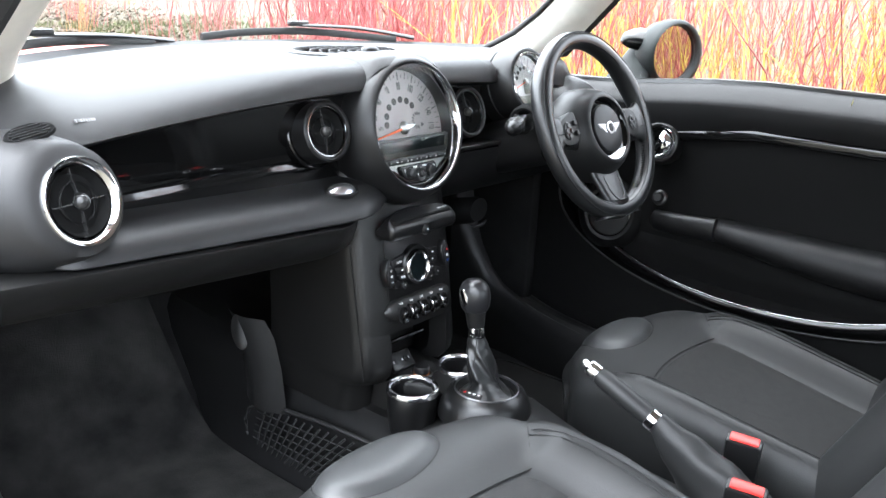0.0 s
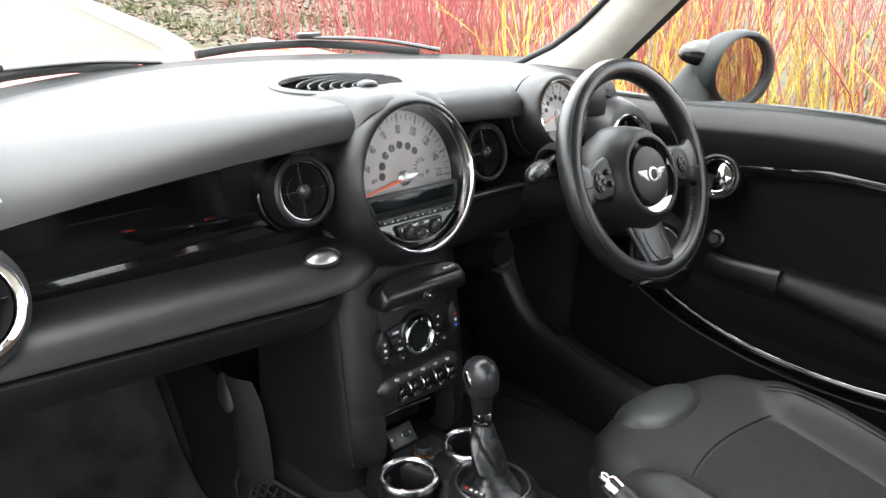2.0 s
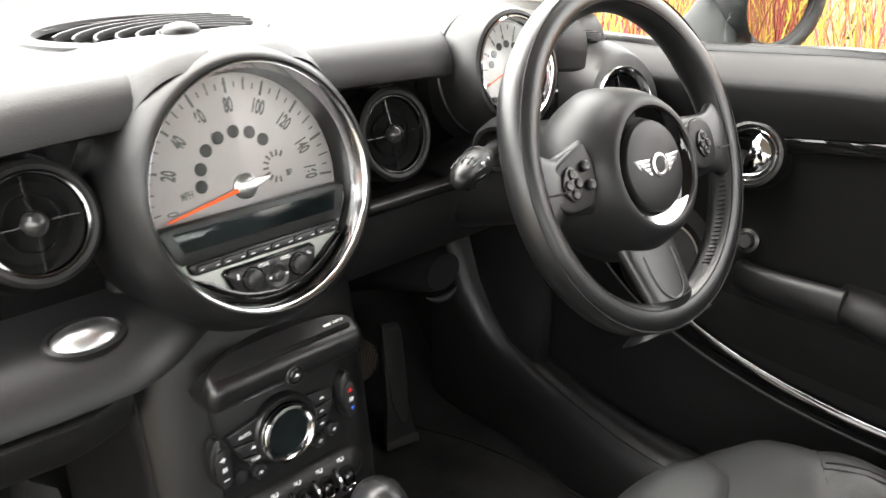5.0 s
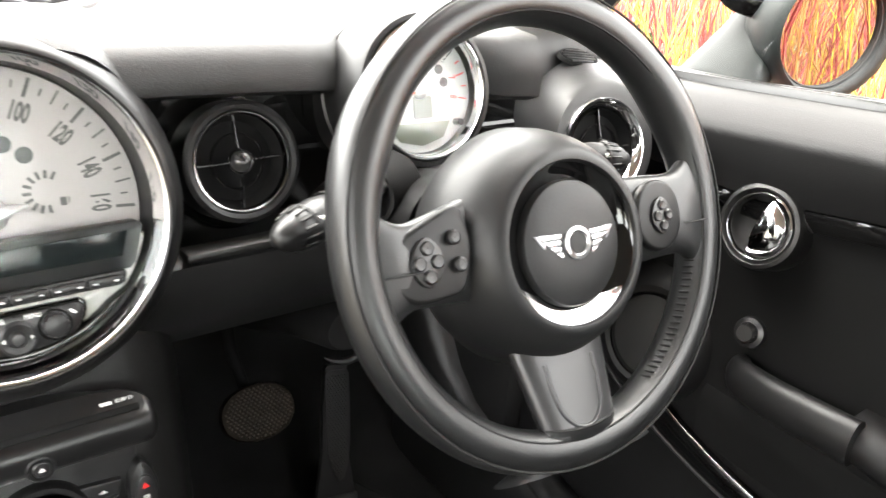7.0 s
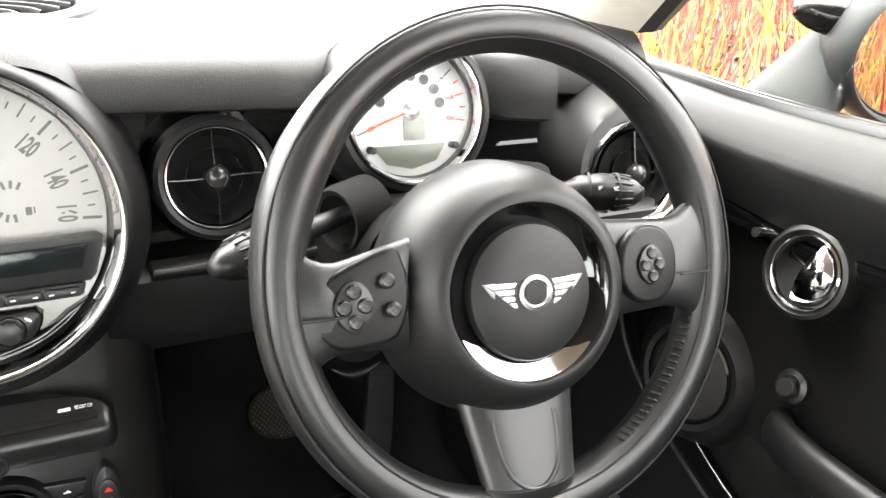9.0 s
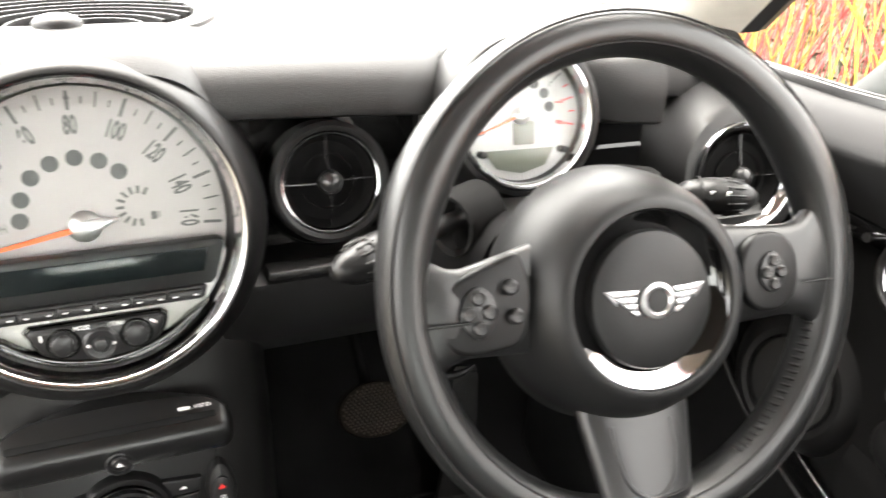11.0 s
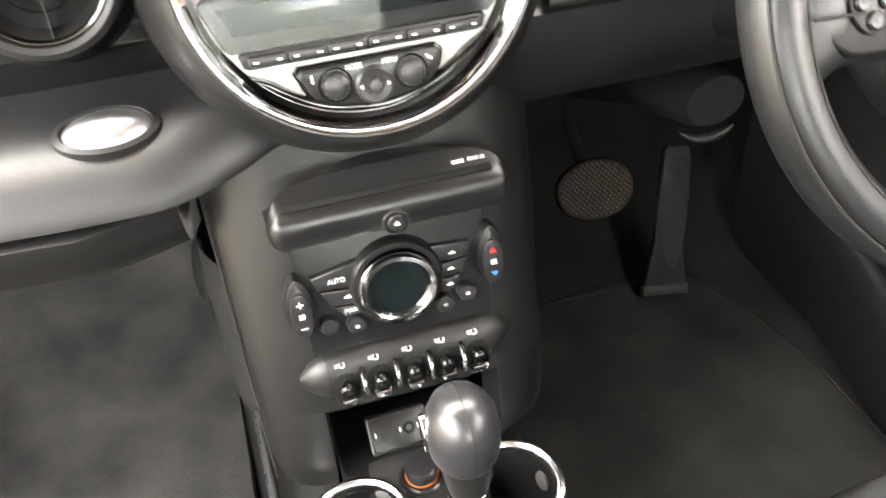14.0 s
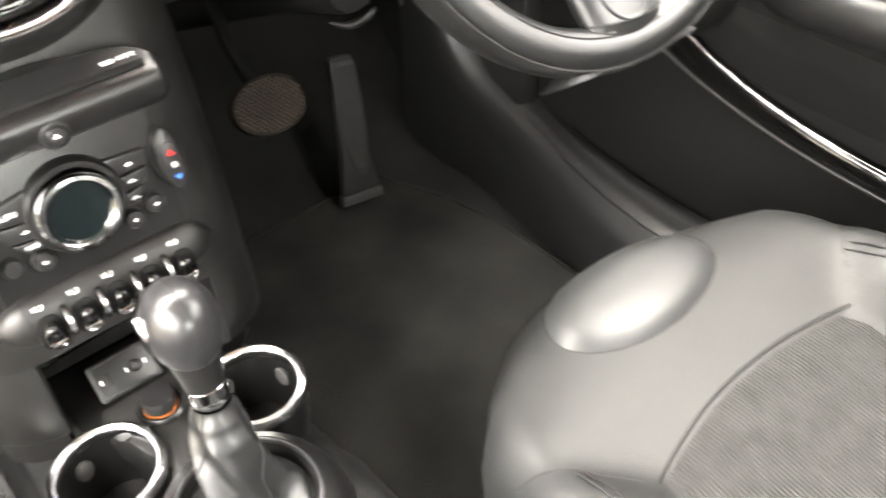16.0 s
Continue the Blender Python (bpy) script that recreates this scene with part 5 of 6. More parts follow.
def cup_holder(x, y):
    m = Matrix.Translation((x, y, 0.0))
    c = thing("cup_holder", (x, y, 0.37), "round cup holder with a chrome rim", "cup holder", "cup holders")
    part("cup", lathe([(0.0, 0.374), (0.032, 0.374), (0.0335, 0.38), (0.0385, 0.42), (0.0405, 0.452), (0.0425, 0.453), (0.0455, 0.447), (0.0440, 0.41), (0.0375, 0.365), (0.033, 0.358), (0.0, 0.356)], 48, m), HARD, c, "tapered charcoal cup")
    part("chrome_rim", lathe([(0.0382, 0.450), (0.0385, 0.4565), (0.0398, 0.4600), (0.0425, 0.4618), (0.0455, 0.4605), (0.0474, 0.4570), (0.0478, 0.4520), (0.0445, 0.449)], 64, m, closed=True), RIMCHROME, c, "chrome rim")
    for a in (20, 110, 200, 290):
        part("rubber_pad", slab(oval(0.008, 0.011, 18), 0.003, 0.001, m @ pose(0.0375 * math.cos(radians(a)), 0.0375 * math.sin(radians(a)), 0.43, 90, 0, a - 90) ), PADGREY, c, "grey grip pad")
    part("base_ring", lathe([(0.024, 0.374), (0.025, 0.378), (0.029, 0.378), (0.030, 0.374)], 36, m, closed=True), GREY, c)


cup_holder(-0.068, -0.104)
cup_holder(0.066, -0.108)

gear = thing("gear_lever", (0, -0.215, 0.45), "automatic gear lever with a leather boot and grey knob", "gear lever")
gate = Matrix.Translation((0, -0.215, 0.0))
part("gate_base", lathe([(0.084, 0.425), (0.080, 0.442), (0.074, 0.456), (0.069, 0.466), (0.063, 0.471), (0.0585, 0.4745), (0.0535, 0.471), (0.050, 0.460), (0.0, 0.456)], 56, gate), HARD, gear, "round black gate base")
part("gate_ring", lathe([(0.0542, 0.4712), (0.0547, 0.4752), (0.0556, 0.4760), (0.0566, 0.4752), (0.0571, 0.4712)], 64, gate, closed=True), DULLCHROME, gear, "thin bright gate ring")
# Added black disc for the shade round the foot of the boot.
part("gate_shade_disc", lathe([(0.0500, 0.4615), (0.0, 0.4610)], 48, gate), VOID, gear)
part("gate_plate", slab([(-0.050, 0.02), (-0.038, 0.026), (-0.030, -0.014), (-0.042, -0.018)], 0.003, 0.001, Matrix.Translation((0, -0.215, 0.472))), DARK, gear)
for k, mm in enumerate((REDINK, WHITEINK, WHITEINK, WHITEINK)):
    part("gate_mark", box(-0.042 + 0.002 * k, -0.200 - 0.0085 * k, 0.4753, 0.004, 0.0042, 0.0005, 0), mm, gear)
BOOT = ((0.0, 0.0470), (0.04, 0.0445), (0.08, 0.0385), (0.13, 0.0325), (0.20, 0.0285), (0.32, 0.0262), (0.5, 0.0245), (0.7, 0.0225), (0.86, 0.0185), (1.0, 0.0146))


def boot_point(b, t, lift=0.0):
    """A point of the slumped boot: four sharp pleats that twist, and a rolled fold low down."""
    low, mid = max(0.0, 1 - t / 0.35), math.sin(math.pi * min(1.0, t * 1.08)) ** 0.7 if t < 0.92 else 0.0
    turn = b + 0.9 * t * t + 0.5 * math.sin(b + 4 * t)
    pleat = 0.62 - abs(math.sin(2 * turn))
    r = curve_at(BOOT, t) + lift
    r *= 1 + 0.26 * mid * pleat + 0.07 * mid * math.sin(3 * b + 9 * t)
    r += 0.0050 * low * math.sin(21 * t + 2.2 * math.sin(b + 0.6)) * (0.6 + 0.4 * math.sin(b - 1.0))
    z = lerp(0.460, 0.558, t) + 0.008 * low * math.sin(2 * b + 0.7) * math.sin(math.pi * min(1.0, t * 3))
    return (0.008 * t + 0.006 * low * t * 6 + r * math.cos(b), lerp(-0.216, -0.180, t ** 0.8) + r * math.sin(b), z)


part("boot", loft([[boot_point(2 * math.pi * j / 84, k / 40) for j in range(84)] for k in range(41)], around=True, sharp=62), RIMLEATHER, gear, "creased black leather boot")
for q in range(3):
    part("boot_seam", tube([boot_point(0.6 + 1.1 * t + q * math.pi / 1.5, t, 0.0003) for t in [0.16 + 0.84 * k / 14 for k in range(15)]], 0.0008, 5), THREAD, gear, "stitched seam")
KN = Matrix.Translation((0.008, -0.180, 0.557)) @ pose(0, 0, 0, -7, 0, 0)
part("collar", lathe([(0.0128, 0.0), (0.0145, 0.002), (0.0150, 0.010), (0.0145, 0.018), (0.0135, 0.019)], 32, KN), CHROME, gear, "chrome collar")
part("neck", lathe([(0.0142, 0.018), (0.0150, 0.022), (0.0166, 0.034), (0.0180, 0.043), (0.0184, 0.048)], 32, KN), GREY, gear)
part("knob", lathe([(0.0172, 0.0455), (0.0184, 0.0462), (0.0210, 0.0490), (0.0247, 0.0555), (0.0270, 0.066), (0.0275, 0.076), (0.0260, 0.0870), (0.0212, 0.0968), (0.0135, 0.1030), (0.006, 0.1050), (0.0, 0.1053)], 44, KN, sx=0.93, sy=1.05), KNOB, gear, "grey egg-shaped knob")
seam_line = [(0.0210, 0.0490), (0.0247, 0.0555), (0.0270, 0.066), (0.0275, 0.076), (0.0260, 0.0870), (0.0212, 0.0968), (0.0135, 0.1030), (0.006, 0.1050)]
part("knob_seam", moved(tube([(0.0, -1.05 * r, z) for r, z in seam_line] + [(0.0, 0.0, 0.1053)] + [(0.0, 1.05 * r, z) for r, z in seam_line[::-1]], 0.0005, 6, up=(1, 0, 0)), KN), DARK, gear)
part("release_button", slab(oval(0.0085, 0.0145, 24), 0.004, 0.0013, KN @ pose(-0.0232, 0.004, 0.076, 90, 0, -90) @ pose(0, 0, 0, 0, 0, 12)), CHROME, gear, "chrome release button")

# ---- handbrake and buckles ----
brake = thing("handbrake", (0.0, -0.62, 0.42), "handbrake lever with a leather grip and chrome ends", "handbrake")
tip, grip, low_end = Vector((0.0, -0.408, 0.582)), Vector((0.0, -0.52, 0.535)), Vector((0.0, -0.69, 0.415))
dirn = (tip - grip).normalized()
HB = facing(tip, dirn)
part("button", lathe([(0.0065, -0.002), (0.0068, 0.008), (0.005, 0.011), (0.0, 0.0115)], 20, HB), CHROME, brake, "chrome release button")
part("end_cap", lathe([(0.0105, -0.022), (0.0135, -0.020), (0.0135, -0.006), (0.0115, -0.001), (0.007, 0.0), (0.0, 0.0)], 28, HB), CHROME, brake, "chrome end cap")
part("grip", lathe([(0.0142, -0.120), (0.0155, -0.115), (0.0158, -0.07), (0.0150, -0.03), (0.0132, -0.021)], 28, HB), LEATHER, brake, "leather grip")
part("collar", lathe([(0.0150, -0.135), (0.0168, -0.133), (0.0168, -0.120), (0.0150, -0.118)], 28, HB), CHROME, brake, "chrome collar")
bb = []
for k in range(17):
    t = k / 16
    c = grip.lerp(low_end, t) + dirn * (-0.012)
    r = lerp(0.018, 0.068, t ** 0.8)
    s, u = Vector((1, 0, 0)), Vector((0, -dirn.z, dirn.y)).normalized()
    bb.append([c + s * ((r + 0.005 * t * math.sin(5 * b + 6 * t)) * 0.72 * math.cos(b)) + u * (r + 0.005 * t * math.sin(4 * b + 8 * t) + 0.002 * math.sin(22 * t + b)) * math.sin(b) for b in [2 * math.pi * j / 36 for j in range(36)]])
part("boot", loft(bb, around=True, sharp=70), LEATHER, brake, "creased leather boot")


def buckle(x, y, z, lean):
    m = Matrix.Translation((x, y, z)) @ pose(0, 0, 0, 2, lean, 12) @ Matrix.Scale(1.2, 4)
    b = thing("seat_belt_buckle", (x, y - 0.02, 0.40), "black seat belt buckle with a red release button", "seat belt buckle", "buckles")
    part("body", box(0, 0, -0.045, 0.024, 0.044, 0.094, 0.004, 2, m=m), HARD, b)
    part("release_button", box(0, 0.0, 0.001, 0.017, 0.036, 0.006, 0.002, 2, m=m), RED, b, "red release button")
    part("stem", box(0, -0.004, -0.10, 0.012, 0.026, 0.07, 0.004, 2, m=m), RUBBER, b)


buckle(0.092, -0.634, 0.505, -8)
buckle(-0.078, -0.698, 0.532, -6)

# ---- seats ----
def seat(cx, name_label, dy, dz):
    st = thing("car_seat", (cx, -0.5, 0.2), name_label, "car seat", "front seats")
    y0, y1 = -0.187 + dy, -0.80 + dy

    def edge_u(v):
        return 0.60 + 0.42 * max(0.0, min(1.0, (0.36 - v) / 0.19))

    def top(u, v):
        bol = max(0.0, min(1.0, (abs(u) - edge_u(v)) / 0.28))
        bol = bol * (2 - bol)
        rim = max(0.0, (abs(u) - 0.84) / 0.16)
        h = 0.468 + dz - 0.10 * max(0.0, v - 0.25) + 0.020 * u * u * min(1.0, v * 5) + bol * (0.006 + 0.036 * min(1.0, v * 2.0)) - (0.022 + 0.03 * v) * rim ** 2.2
        nose = max(0.0, 1 - v / 0.10)
        return h + 0.006 * math.exp(-((v - 0.16) / 0.1) ** 2) - 0.052 * nose ** 2.4

    def half(v):
        return 0.222 + 0.024 * min(1.0, v * 1.6) - 0.05 * max(0.0, 1 - v / 0.14) ** 2.2 - 0.06 * max(0.0, v - 0.45)

    def at(u, v, lift=0.0):
        front = 0.072 * (abs(u) ** 2.2) * max(0.0, 1 - v / 0.45)
        return (cx + u * half(v), lerp(y0, y1, v) - front, top(u, v) + lift)

    us = [-1 + k / 16 for k in range(33)]
    vs = [0, 0.01, 0.02, 0.035, 0.055, 0.08, 0.11, 0.145, 0.175, 0.2, 0.225, 0.25, 0.275, 0.3, 0.33, 0.36, 0.4, 0.45, 0.5, 0.56, 0.62, 0.75, 0.88, 1.0]
    secs = []
    for v in vs:
        row = [at(u, v) for u in us]
        l, r = row[0], row[-1]
        w = 0.02
        row = [(l[0] + w, l[1], 0.27), (l[0] + 0.004, l[1], 0.33), (l[0] - 0.004, l[1], l[2] - 0.03)] + row + [(r[0] + 0.004, r[1], r[2] - 0.03), (r[0] - 0.004, r[1], 0.33), (r[0] - w, r[1], 0.27)]
        secs.append(row)
    nose = [(p[0], p[1] + 0.012 - 0.03 * (0.44 + dz - min(0.44 + dz, p[2])), min(p[2], 0.40 + dz) if p[2] > 0.34 else p[2]) for p in secs[0]]
    cushion = part("cushion", loft([nose] + secs, caps=True, sharp=70), LEATHER, st, "black leather cushion")
    ins = []
    for k in range(15):
        t = k / 14
        row = []
        for j in range(17):
            u = -1 + j / 8
            v0 = 0.352 - 0.030 * (1 - u * u)
            v = lerp(v0, 0.99, t)
            row.append(at(u * 0.60, v, 0.004 - 0.005 * (abs(u) > 0.99 or t in (0.0, 1.0))))
        ins.append(row)
    part("insert", loft(ins, sharp=70), CLOTH, st, "ribbed charcoal cloth insert")
    seam = lambda pts, r=0.0014: part("seam", tube(smooth_path(pts, 4), r, 5), THREAD, cushion)
    seam([at(u * 0.60, 0.352 - 0.030 * (1 - u * u), 0.0018) for u in [k / 6 for k in range(-6, 7)]])
    for q in (-1, 1):
        seam([at(q * 0.60, v, 0.0018) for v in (0.352, 0.45, 0.6, 0.8, 0.98)])
        seam([at(q * edge_u(v), v, 0.0018) for v in (0.36, 0.33, 0.29, 0.25, 0.21, 0.18)])
        for o in (0.80, 0.835):
            seam([at(q * o, v, 0.0008) for v in (0.265, 0.31, 0.38, 0.47, 0.6, 0.75, 0.9, 0.98)], 0.0011)
    lobe = []
    for k in range(10):
        rr = k / 9
        ring = []
        for b in [2 * math.pi * j / 36 for j in range(36)]:
            v = 0.106 + 0.104 * rr * math.sin(b)
            ring.append(at(0.46 * rr * math.cos(b), v, 0.015 * math.sqrt(max(0.0, 1 - rr ** 4)) - 0.001))
        lobe.append(ring)
    part("thigh_pad", loft(lobe[::-1], around=True, sharp=80), PADLEATHER, st, "smooth leather thigh pad")
    part("pad_seam", tube(lobe[-1], 0.0016, 5, closed=True), THREAD, cushion)
    back = []
    for k in range(12):
        t = k / 11
        y, z = lerp(-0.775, -1.05, t) + dy, lerp(0.40, 1.0, t) + dz
        w = 0.228 - 0.05 * t ** 3
        row = []
        for b in [2 * math.pi * j / 36 for j in range(36)]:
            c, sn = math.cos(b), math.sin(b)
            fx = math.copysign(abs(c) ** 0.6, c) * w
            bolster = 0.06 * max(0.0, min(1.0, (abs(fx) / w - 0.5) / 0.35)) * (1 - 0.5 * t)
            row.append((cx + fx, y + (0.05 + bolster if sn > 0 else 0.09) * math.copysign(abs(sn) ** 0.7, sn), z + 0.02 * (1 if sn > 0 else -1) * abs(sn)))
        back.append(row)
    part("backrest", loft(back, around=True, caps=True, sharp=70), LEATHER, st, "black leather backrest with side bolsters")
    part("headrest", box(cx, -1.075 + dy, 1.10 + dz, 0.25, 0.10, 0.19, 0.045, 4), LEATHER, st, "black leather headrest")
    part("seat_base", box(cx, -0.55 + dy, 0.235, 0.34, 0.44, 0.09, 0.02), DARK, st)


seat(0.388, "black leather driver seat with cloth centre, empty", 0.0, 0.0)
seat(-0.388, "black leather passenger seat with cloth centre, empty", -0.065, 0.072)

# ---- driver's door ----
door = thing("door_1", (0.72, -0.4, 0.3), "closed black-trimmed car door with a gloss oval panel", "car door", kind="structure")
DY = [0.24, 0.17, 0.10, 0.03, -0.05, -0.14, -0.24, -0.36, -0.5, -0.65, -0.8, -1.0, -1.2]


def belt_drop(y, z):
    """How far the waistline falls towards the front of the door."""
    top = 0.10 * min(0.30, max(0.0, y + 0.30)) + 0.03 * max(0.0, y)
    strip = 0.16 * min(0.16, max(-0.05, y + 0.30))
    if z > 0.868:
        return lerp(strip, top, min(1.0, (z - 0.868) / 0.05))
    return strip * max(0.0, min(1.0, (z - 0.80) / 0.045))


def door_strip(points, ys=DY, bow=0.012):
    return loft([[(x + bow * ((y + 0.45) / 0.6) ** 2 * -0.6, y, z - belt_drop(y, z)) for x, z in points] for y in ys], sharp=45)


part("upper_pad", door_strip([(0.760, 0.950), (0.757, 0.960), (0.744, 0.967), (0.735, 0.9645), (0.723, 0.956), (0.712, 0.9455), (0.7035, 0.9375), (0.6975, 0.931), (0.6955, 0.9270), (0.6955, 0.921), (0.698, 0.902), (0.703, 0.885), (0.710, 0.868), (0.720, 0.866)]), DOORPAD, door, "grained black upper pad")
for o in (0.0, 0.0125):
    part("window_seal", door_strip([(0.7400 + o, 0.960), (0.7415 + o, 0.970), (0.7440 + o, 0.9745), (0.7475 + o, 0.9750), (0.7505 + o, 0.9715), (0.7515 + o, 0.955)]), HARD, door, "rubber window seal")
part("trim_strip", door_strip([(0.722, 0.868), (0.709, 0.866), (0.706, 0.858), (0.709, 0.846), (0.722, 0.842)]), PIANO, door, "gloss black trim strip")
part("main_panel", door_strip([(0.722, 0.846), (0.726, 0.80), (0.728, 0.70), (0.727, 0.60), (0.724, 0.52), (0.720, 0.44), (0.716, 0.36), (0.712, 0.30)]), DOORBLACK, door, "black door panel")
part("door_skin", door_strip([(0.78, 0.935), (0.80, 0.7), (0.79, 0.25), (0.73, 0.25)]), PAINT, door, "red outer skin")


def ring_point(a, k=1.0, x=0.705):
    return (x, -0.40 + 0.43 * k * math.cos(a), 0.665 + 0.178 * k * math.sin(a))


arc_band = []
for k in range(60):
    a = radians(150 + k * 4.1)
    arc_band.append([ring_point(a, f, x) for f, x in ((1.0, 0.716), (1.0, 0.708), (1.03, 0.703), (1.12, 0.703), (1.17, 0.708), (1.18, 0.722))])
part("oval_band", loft(arc_band, sharp=45), PIANO, door, "gloss black oval band")
part("chrome_line", tube([ring_point(radians(150 + k * 4.1), 1.0, 0.7065) for k in range(60)], 0.0009, 8, up=(1, 0, 0)), CHROME, door, "thin chrome line")

part("band_edge", tube([ring_point(radians(150 + k * 4.1), 1.18, 0.7085) for k in range(60)], 0.0026, 8, up=(1, 0, 0)), GREY, door, "soft edge below the gloss band")

HM = facing((0.700, -0.151, 0.819), (-0.97, -0.05, 0.2))
handle = part("handle_surround", lathe([(0.0370, -0.006), (0.0378, 0.004), (0.0410, 0.0085), (0.0450, 0.0070), (0.0480, 0.0), (0.049, -0.03)], 48, HM), GREY, door, "black handle surround")
part("handle_ring", lathe([(0.0330, 0.0), (0.0335, 0.005), (0.0352, 0.0075), (0.0370, 0.0060), (0.0376, 0.0), (0.0376, -0.006)], 56, HM), CHROME, handle, "chrome ring")
part("handle_bowl", lathe([(0.033, 0.002), (0.031, -0.008), (0.022, -0.016), (0.0, -0.019)], 40, HM), DARK, handle)
lever = []
for k in range(13):
    t = k / 12
    y = lerp(-0.0310, 0.0300, t)
    x0 = -0.0060 + 0.0100 * t - 0.0030 * math.sin(math.pi * t)
    x1 = math.sqrt(max(0.0, 0.0325 ** 2 - y * y))
    x1 = max(x0 + 0.002, x1 * 0.97)
    rise = 0.0125 * math.sin(math.pi * (0.08 + 0.84 * t))
    lever.append([(lerp(x0, x1, u), y, -0.002 + rise * math.sqrt(max(0.0, 1 - ((u - 0.42) / 0.60) ** 2)) - 0.003 * u) for u in [j / 10 for j in range(11)]] + [(lerp(x1, x0, u), y, -0.010) for u in (0.1, 0.9)])
part("handle_lever", moved(loft(lever, around=True, caps=True, sharp=50), HM), CHROME, handle, "chrome pull lever")
part("lock_pin", tube([(0.703, -0.088, 0.832), (0.690, -0.088, 0.834)], 0.005, 12), CHROME, door, "chrome lock pin")
MA = facing((0.722, -0.159, 0.687), (-0.97, -0.1, 0.25))
knob = part("mirror_switch", lathe([(0.0185, 0.0), (0.0175, 0.006), (0.012, 0.008), (0.011, 0.016), (0.009, 0.018), (0.0, 0.018)], 28, MA), BUTTON, door, "small round mirror switch")
for a in range(0, 360, 45):
    part("switch_rib", box(0.0112, 0, 0.012, 0.002, 0.003, 0.009, 0.0006, 1, m=MA @ pose(0, 0, 0, 0, 0, a)), HARD, knob)
part("pull_bar", tube(smooth_path([(0.718, -0.160, 0.636), (0.708, -0.168, 0.637), (0.700, -0.185, 0.639), (0.692, -0.22, 0.642), (0.688, -0.27, 0.646), (0.688, -0.315, 0.648)], 5), lambda t: 0.0150 + 0.002 * t, 20, flat=1.55), POD, door, "grey grab bar")
arm = []
for k in range(12):
    t = k / 11
    y = lerp(-0.30, -0.95, t)
    top = lerp(0.668, 0.672, t)
    h = 0.05 + 0.045 * math.sin(math.pi * min(1, t * 1.5) * 0.5)
    d = 0.045 + 0.02 * math.sin(math.pi * min(1.0, t * 2) * 0.5)
    arm.append([(0.728 - d * math.copysign(abs(math.sin(b)) ** 0.7, math.sin(b)), y, top - h / 2 + h / 2 * math.cos(b)) for b in [math.pi * j / 14 for j in range(15)]])
part("armrest", loft(arm, caps=True), DOORPAD, door, "padded charcoal armrest")
pocket = []
for k in range(10):
    t = k / 9
    y = lerp(-0.12, -0.95, t)
    pocket.append([(0.727, y, 0.60 - 0.03 * t), (0.7185, y, 0.585 - 0.025 * math.sin(math.pi * t)), (0.7165, y, 0.575 - 0.03 * math.sin(math.pi * t)), (0.7190, y, 0.54), (0.7245, y, 0.50)])
part("map_pocket", loft(pocket), DOORBLACK, door, "black door pocket")
SPK = facing((0.700, -0.045, 0.630), (-0.95, -0.22, 0.12))
spk = part("speaker_pod", lathe([(0.052, 0.004), (0.060, 0.006), (0.070, 0.0), (0.084, -0.02), (0.094, -0.05)], 44, SPK, sy=1.1), DOORPAD, door, "bulging speaker pod")
part("speaker_ring", lathe([(0.048, 0.003), (0.0495, 0.008), (0.0525, 0.0075), (0.0535, 0.002)], 48, SPK, sy=1.1, closed=True), PIANO, spk, "gloss speaker ring")
part("speaker_mesh", lathe([(0.0485, 0.003), (0.03, 0.007), (0.0, 0.009)], 40, SPK, sy=1.1), DARK, spk, "black speaker mesh")
side_pane = part("window_pane", loft([[(0.742 - 0.16 * (z - 0.96), y, z) for z in (0.915, 1.1, 1.25, 1.37)] for y in (0.10, -0.3, -0.7, -1.15)]), SIDEGLASS, door)
side_pane.visible_shadow = False

# ---- exterior mirror ----
mirror = thing("wing_mirror", (0.84, 0.0, 0.92), "graphite wing mirror with oval chrome-edged glass", "wing mirror")
MM = facing((0.869, -0.082, 1.005), (-0.20, -0.975, 0.02))
shell = []
for r, d, dx, dy in ((0.073, -0.010, 0.0, 0.0), (0.0745, 0.001, 0.001, -0.001), (0.079, 0.005, 0.004, -0.002), (0.086, 0.003, 0.009, -0.003), (0.0905, -0.008, 0.012, -0.003), (0.090, -0.028, 0.012, -0.002),
                     (0.079, -0.058, 0.010, 0.0), (0.052, -0.083, 0.007, 0.0), (0.020, -0.094, 0.004, 0.0), (0.002, -0.096, 0.003, 0.0)):
    shell.append([MM @ Vector((dx + 1.12 * r * math.cos(b), dy + 0.92 * r * math.sin(b), d)) for b in [2 * math.pi * j / 56 for j in range(56)]])
part("shell", loft(shell, around=True, sharp=60), MIRRORBODY, mirror, "graphite mirror shell")
part("glass", lathe([(0.0, -0.006), (0.072, -0.006), (0.073, -0.009)], 48, MM, sx=1.12, sy=0.92), MIRROR, mirror, "oval mirror glass")
part("inner_rim", lathe([(0.0712, -0.010), (0.0714, -0.002), (0.0728, -0.001), (0.0732, -0.010)], 48, MM, sx=1.12, sy=0.92, closed=True), RUBBER, mirror)
foot = []
for k in range(8):
    t = k / 7
    c = Vector((0.757, 0.004, 0.898)).lerp(Vector((0.842, -0.020, 1.000)), t)
    foot.append([c + Vector((0, lerp(0.064, 0.040, t ** 0.8) * math.cos(b), lerp(0.036, 0.052, t) * math.sin(b))) for b in [2 * math.pi * j / 20 for j in range(20)]])
part("foot", loft(foot, around=True, caps=True), MIRRORBODY, mirror)
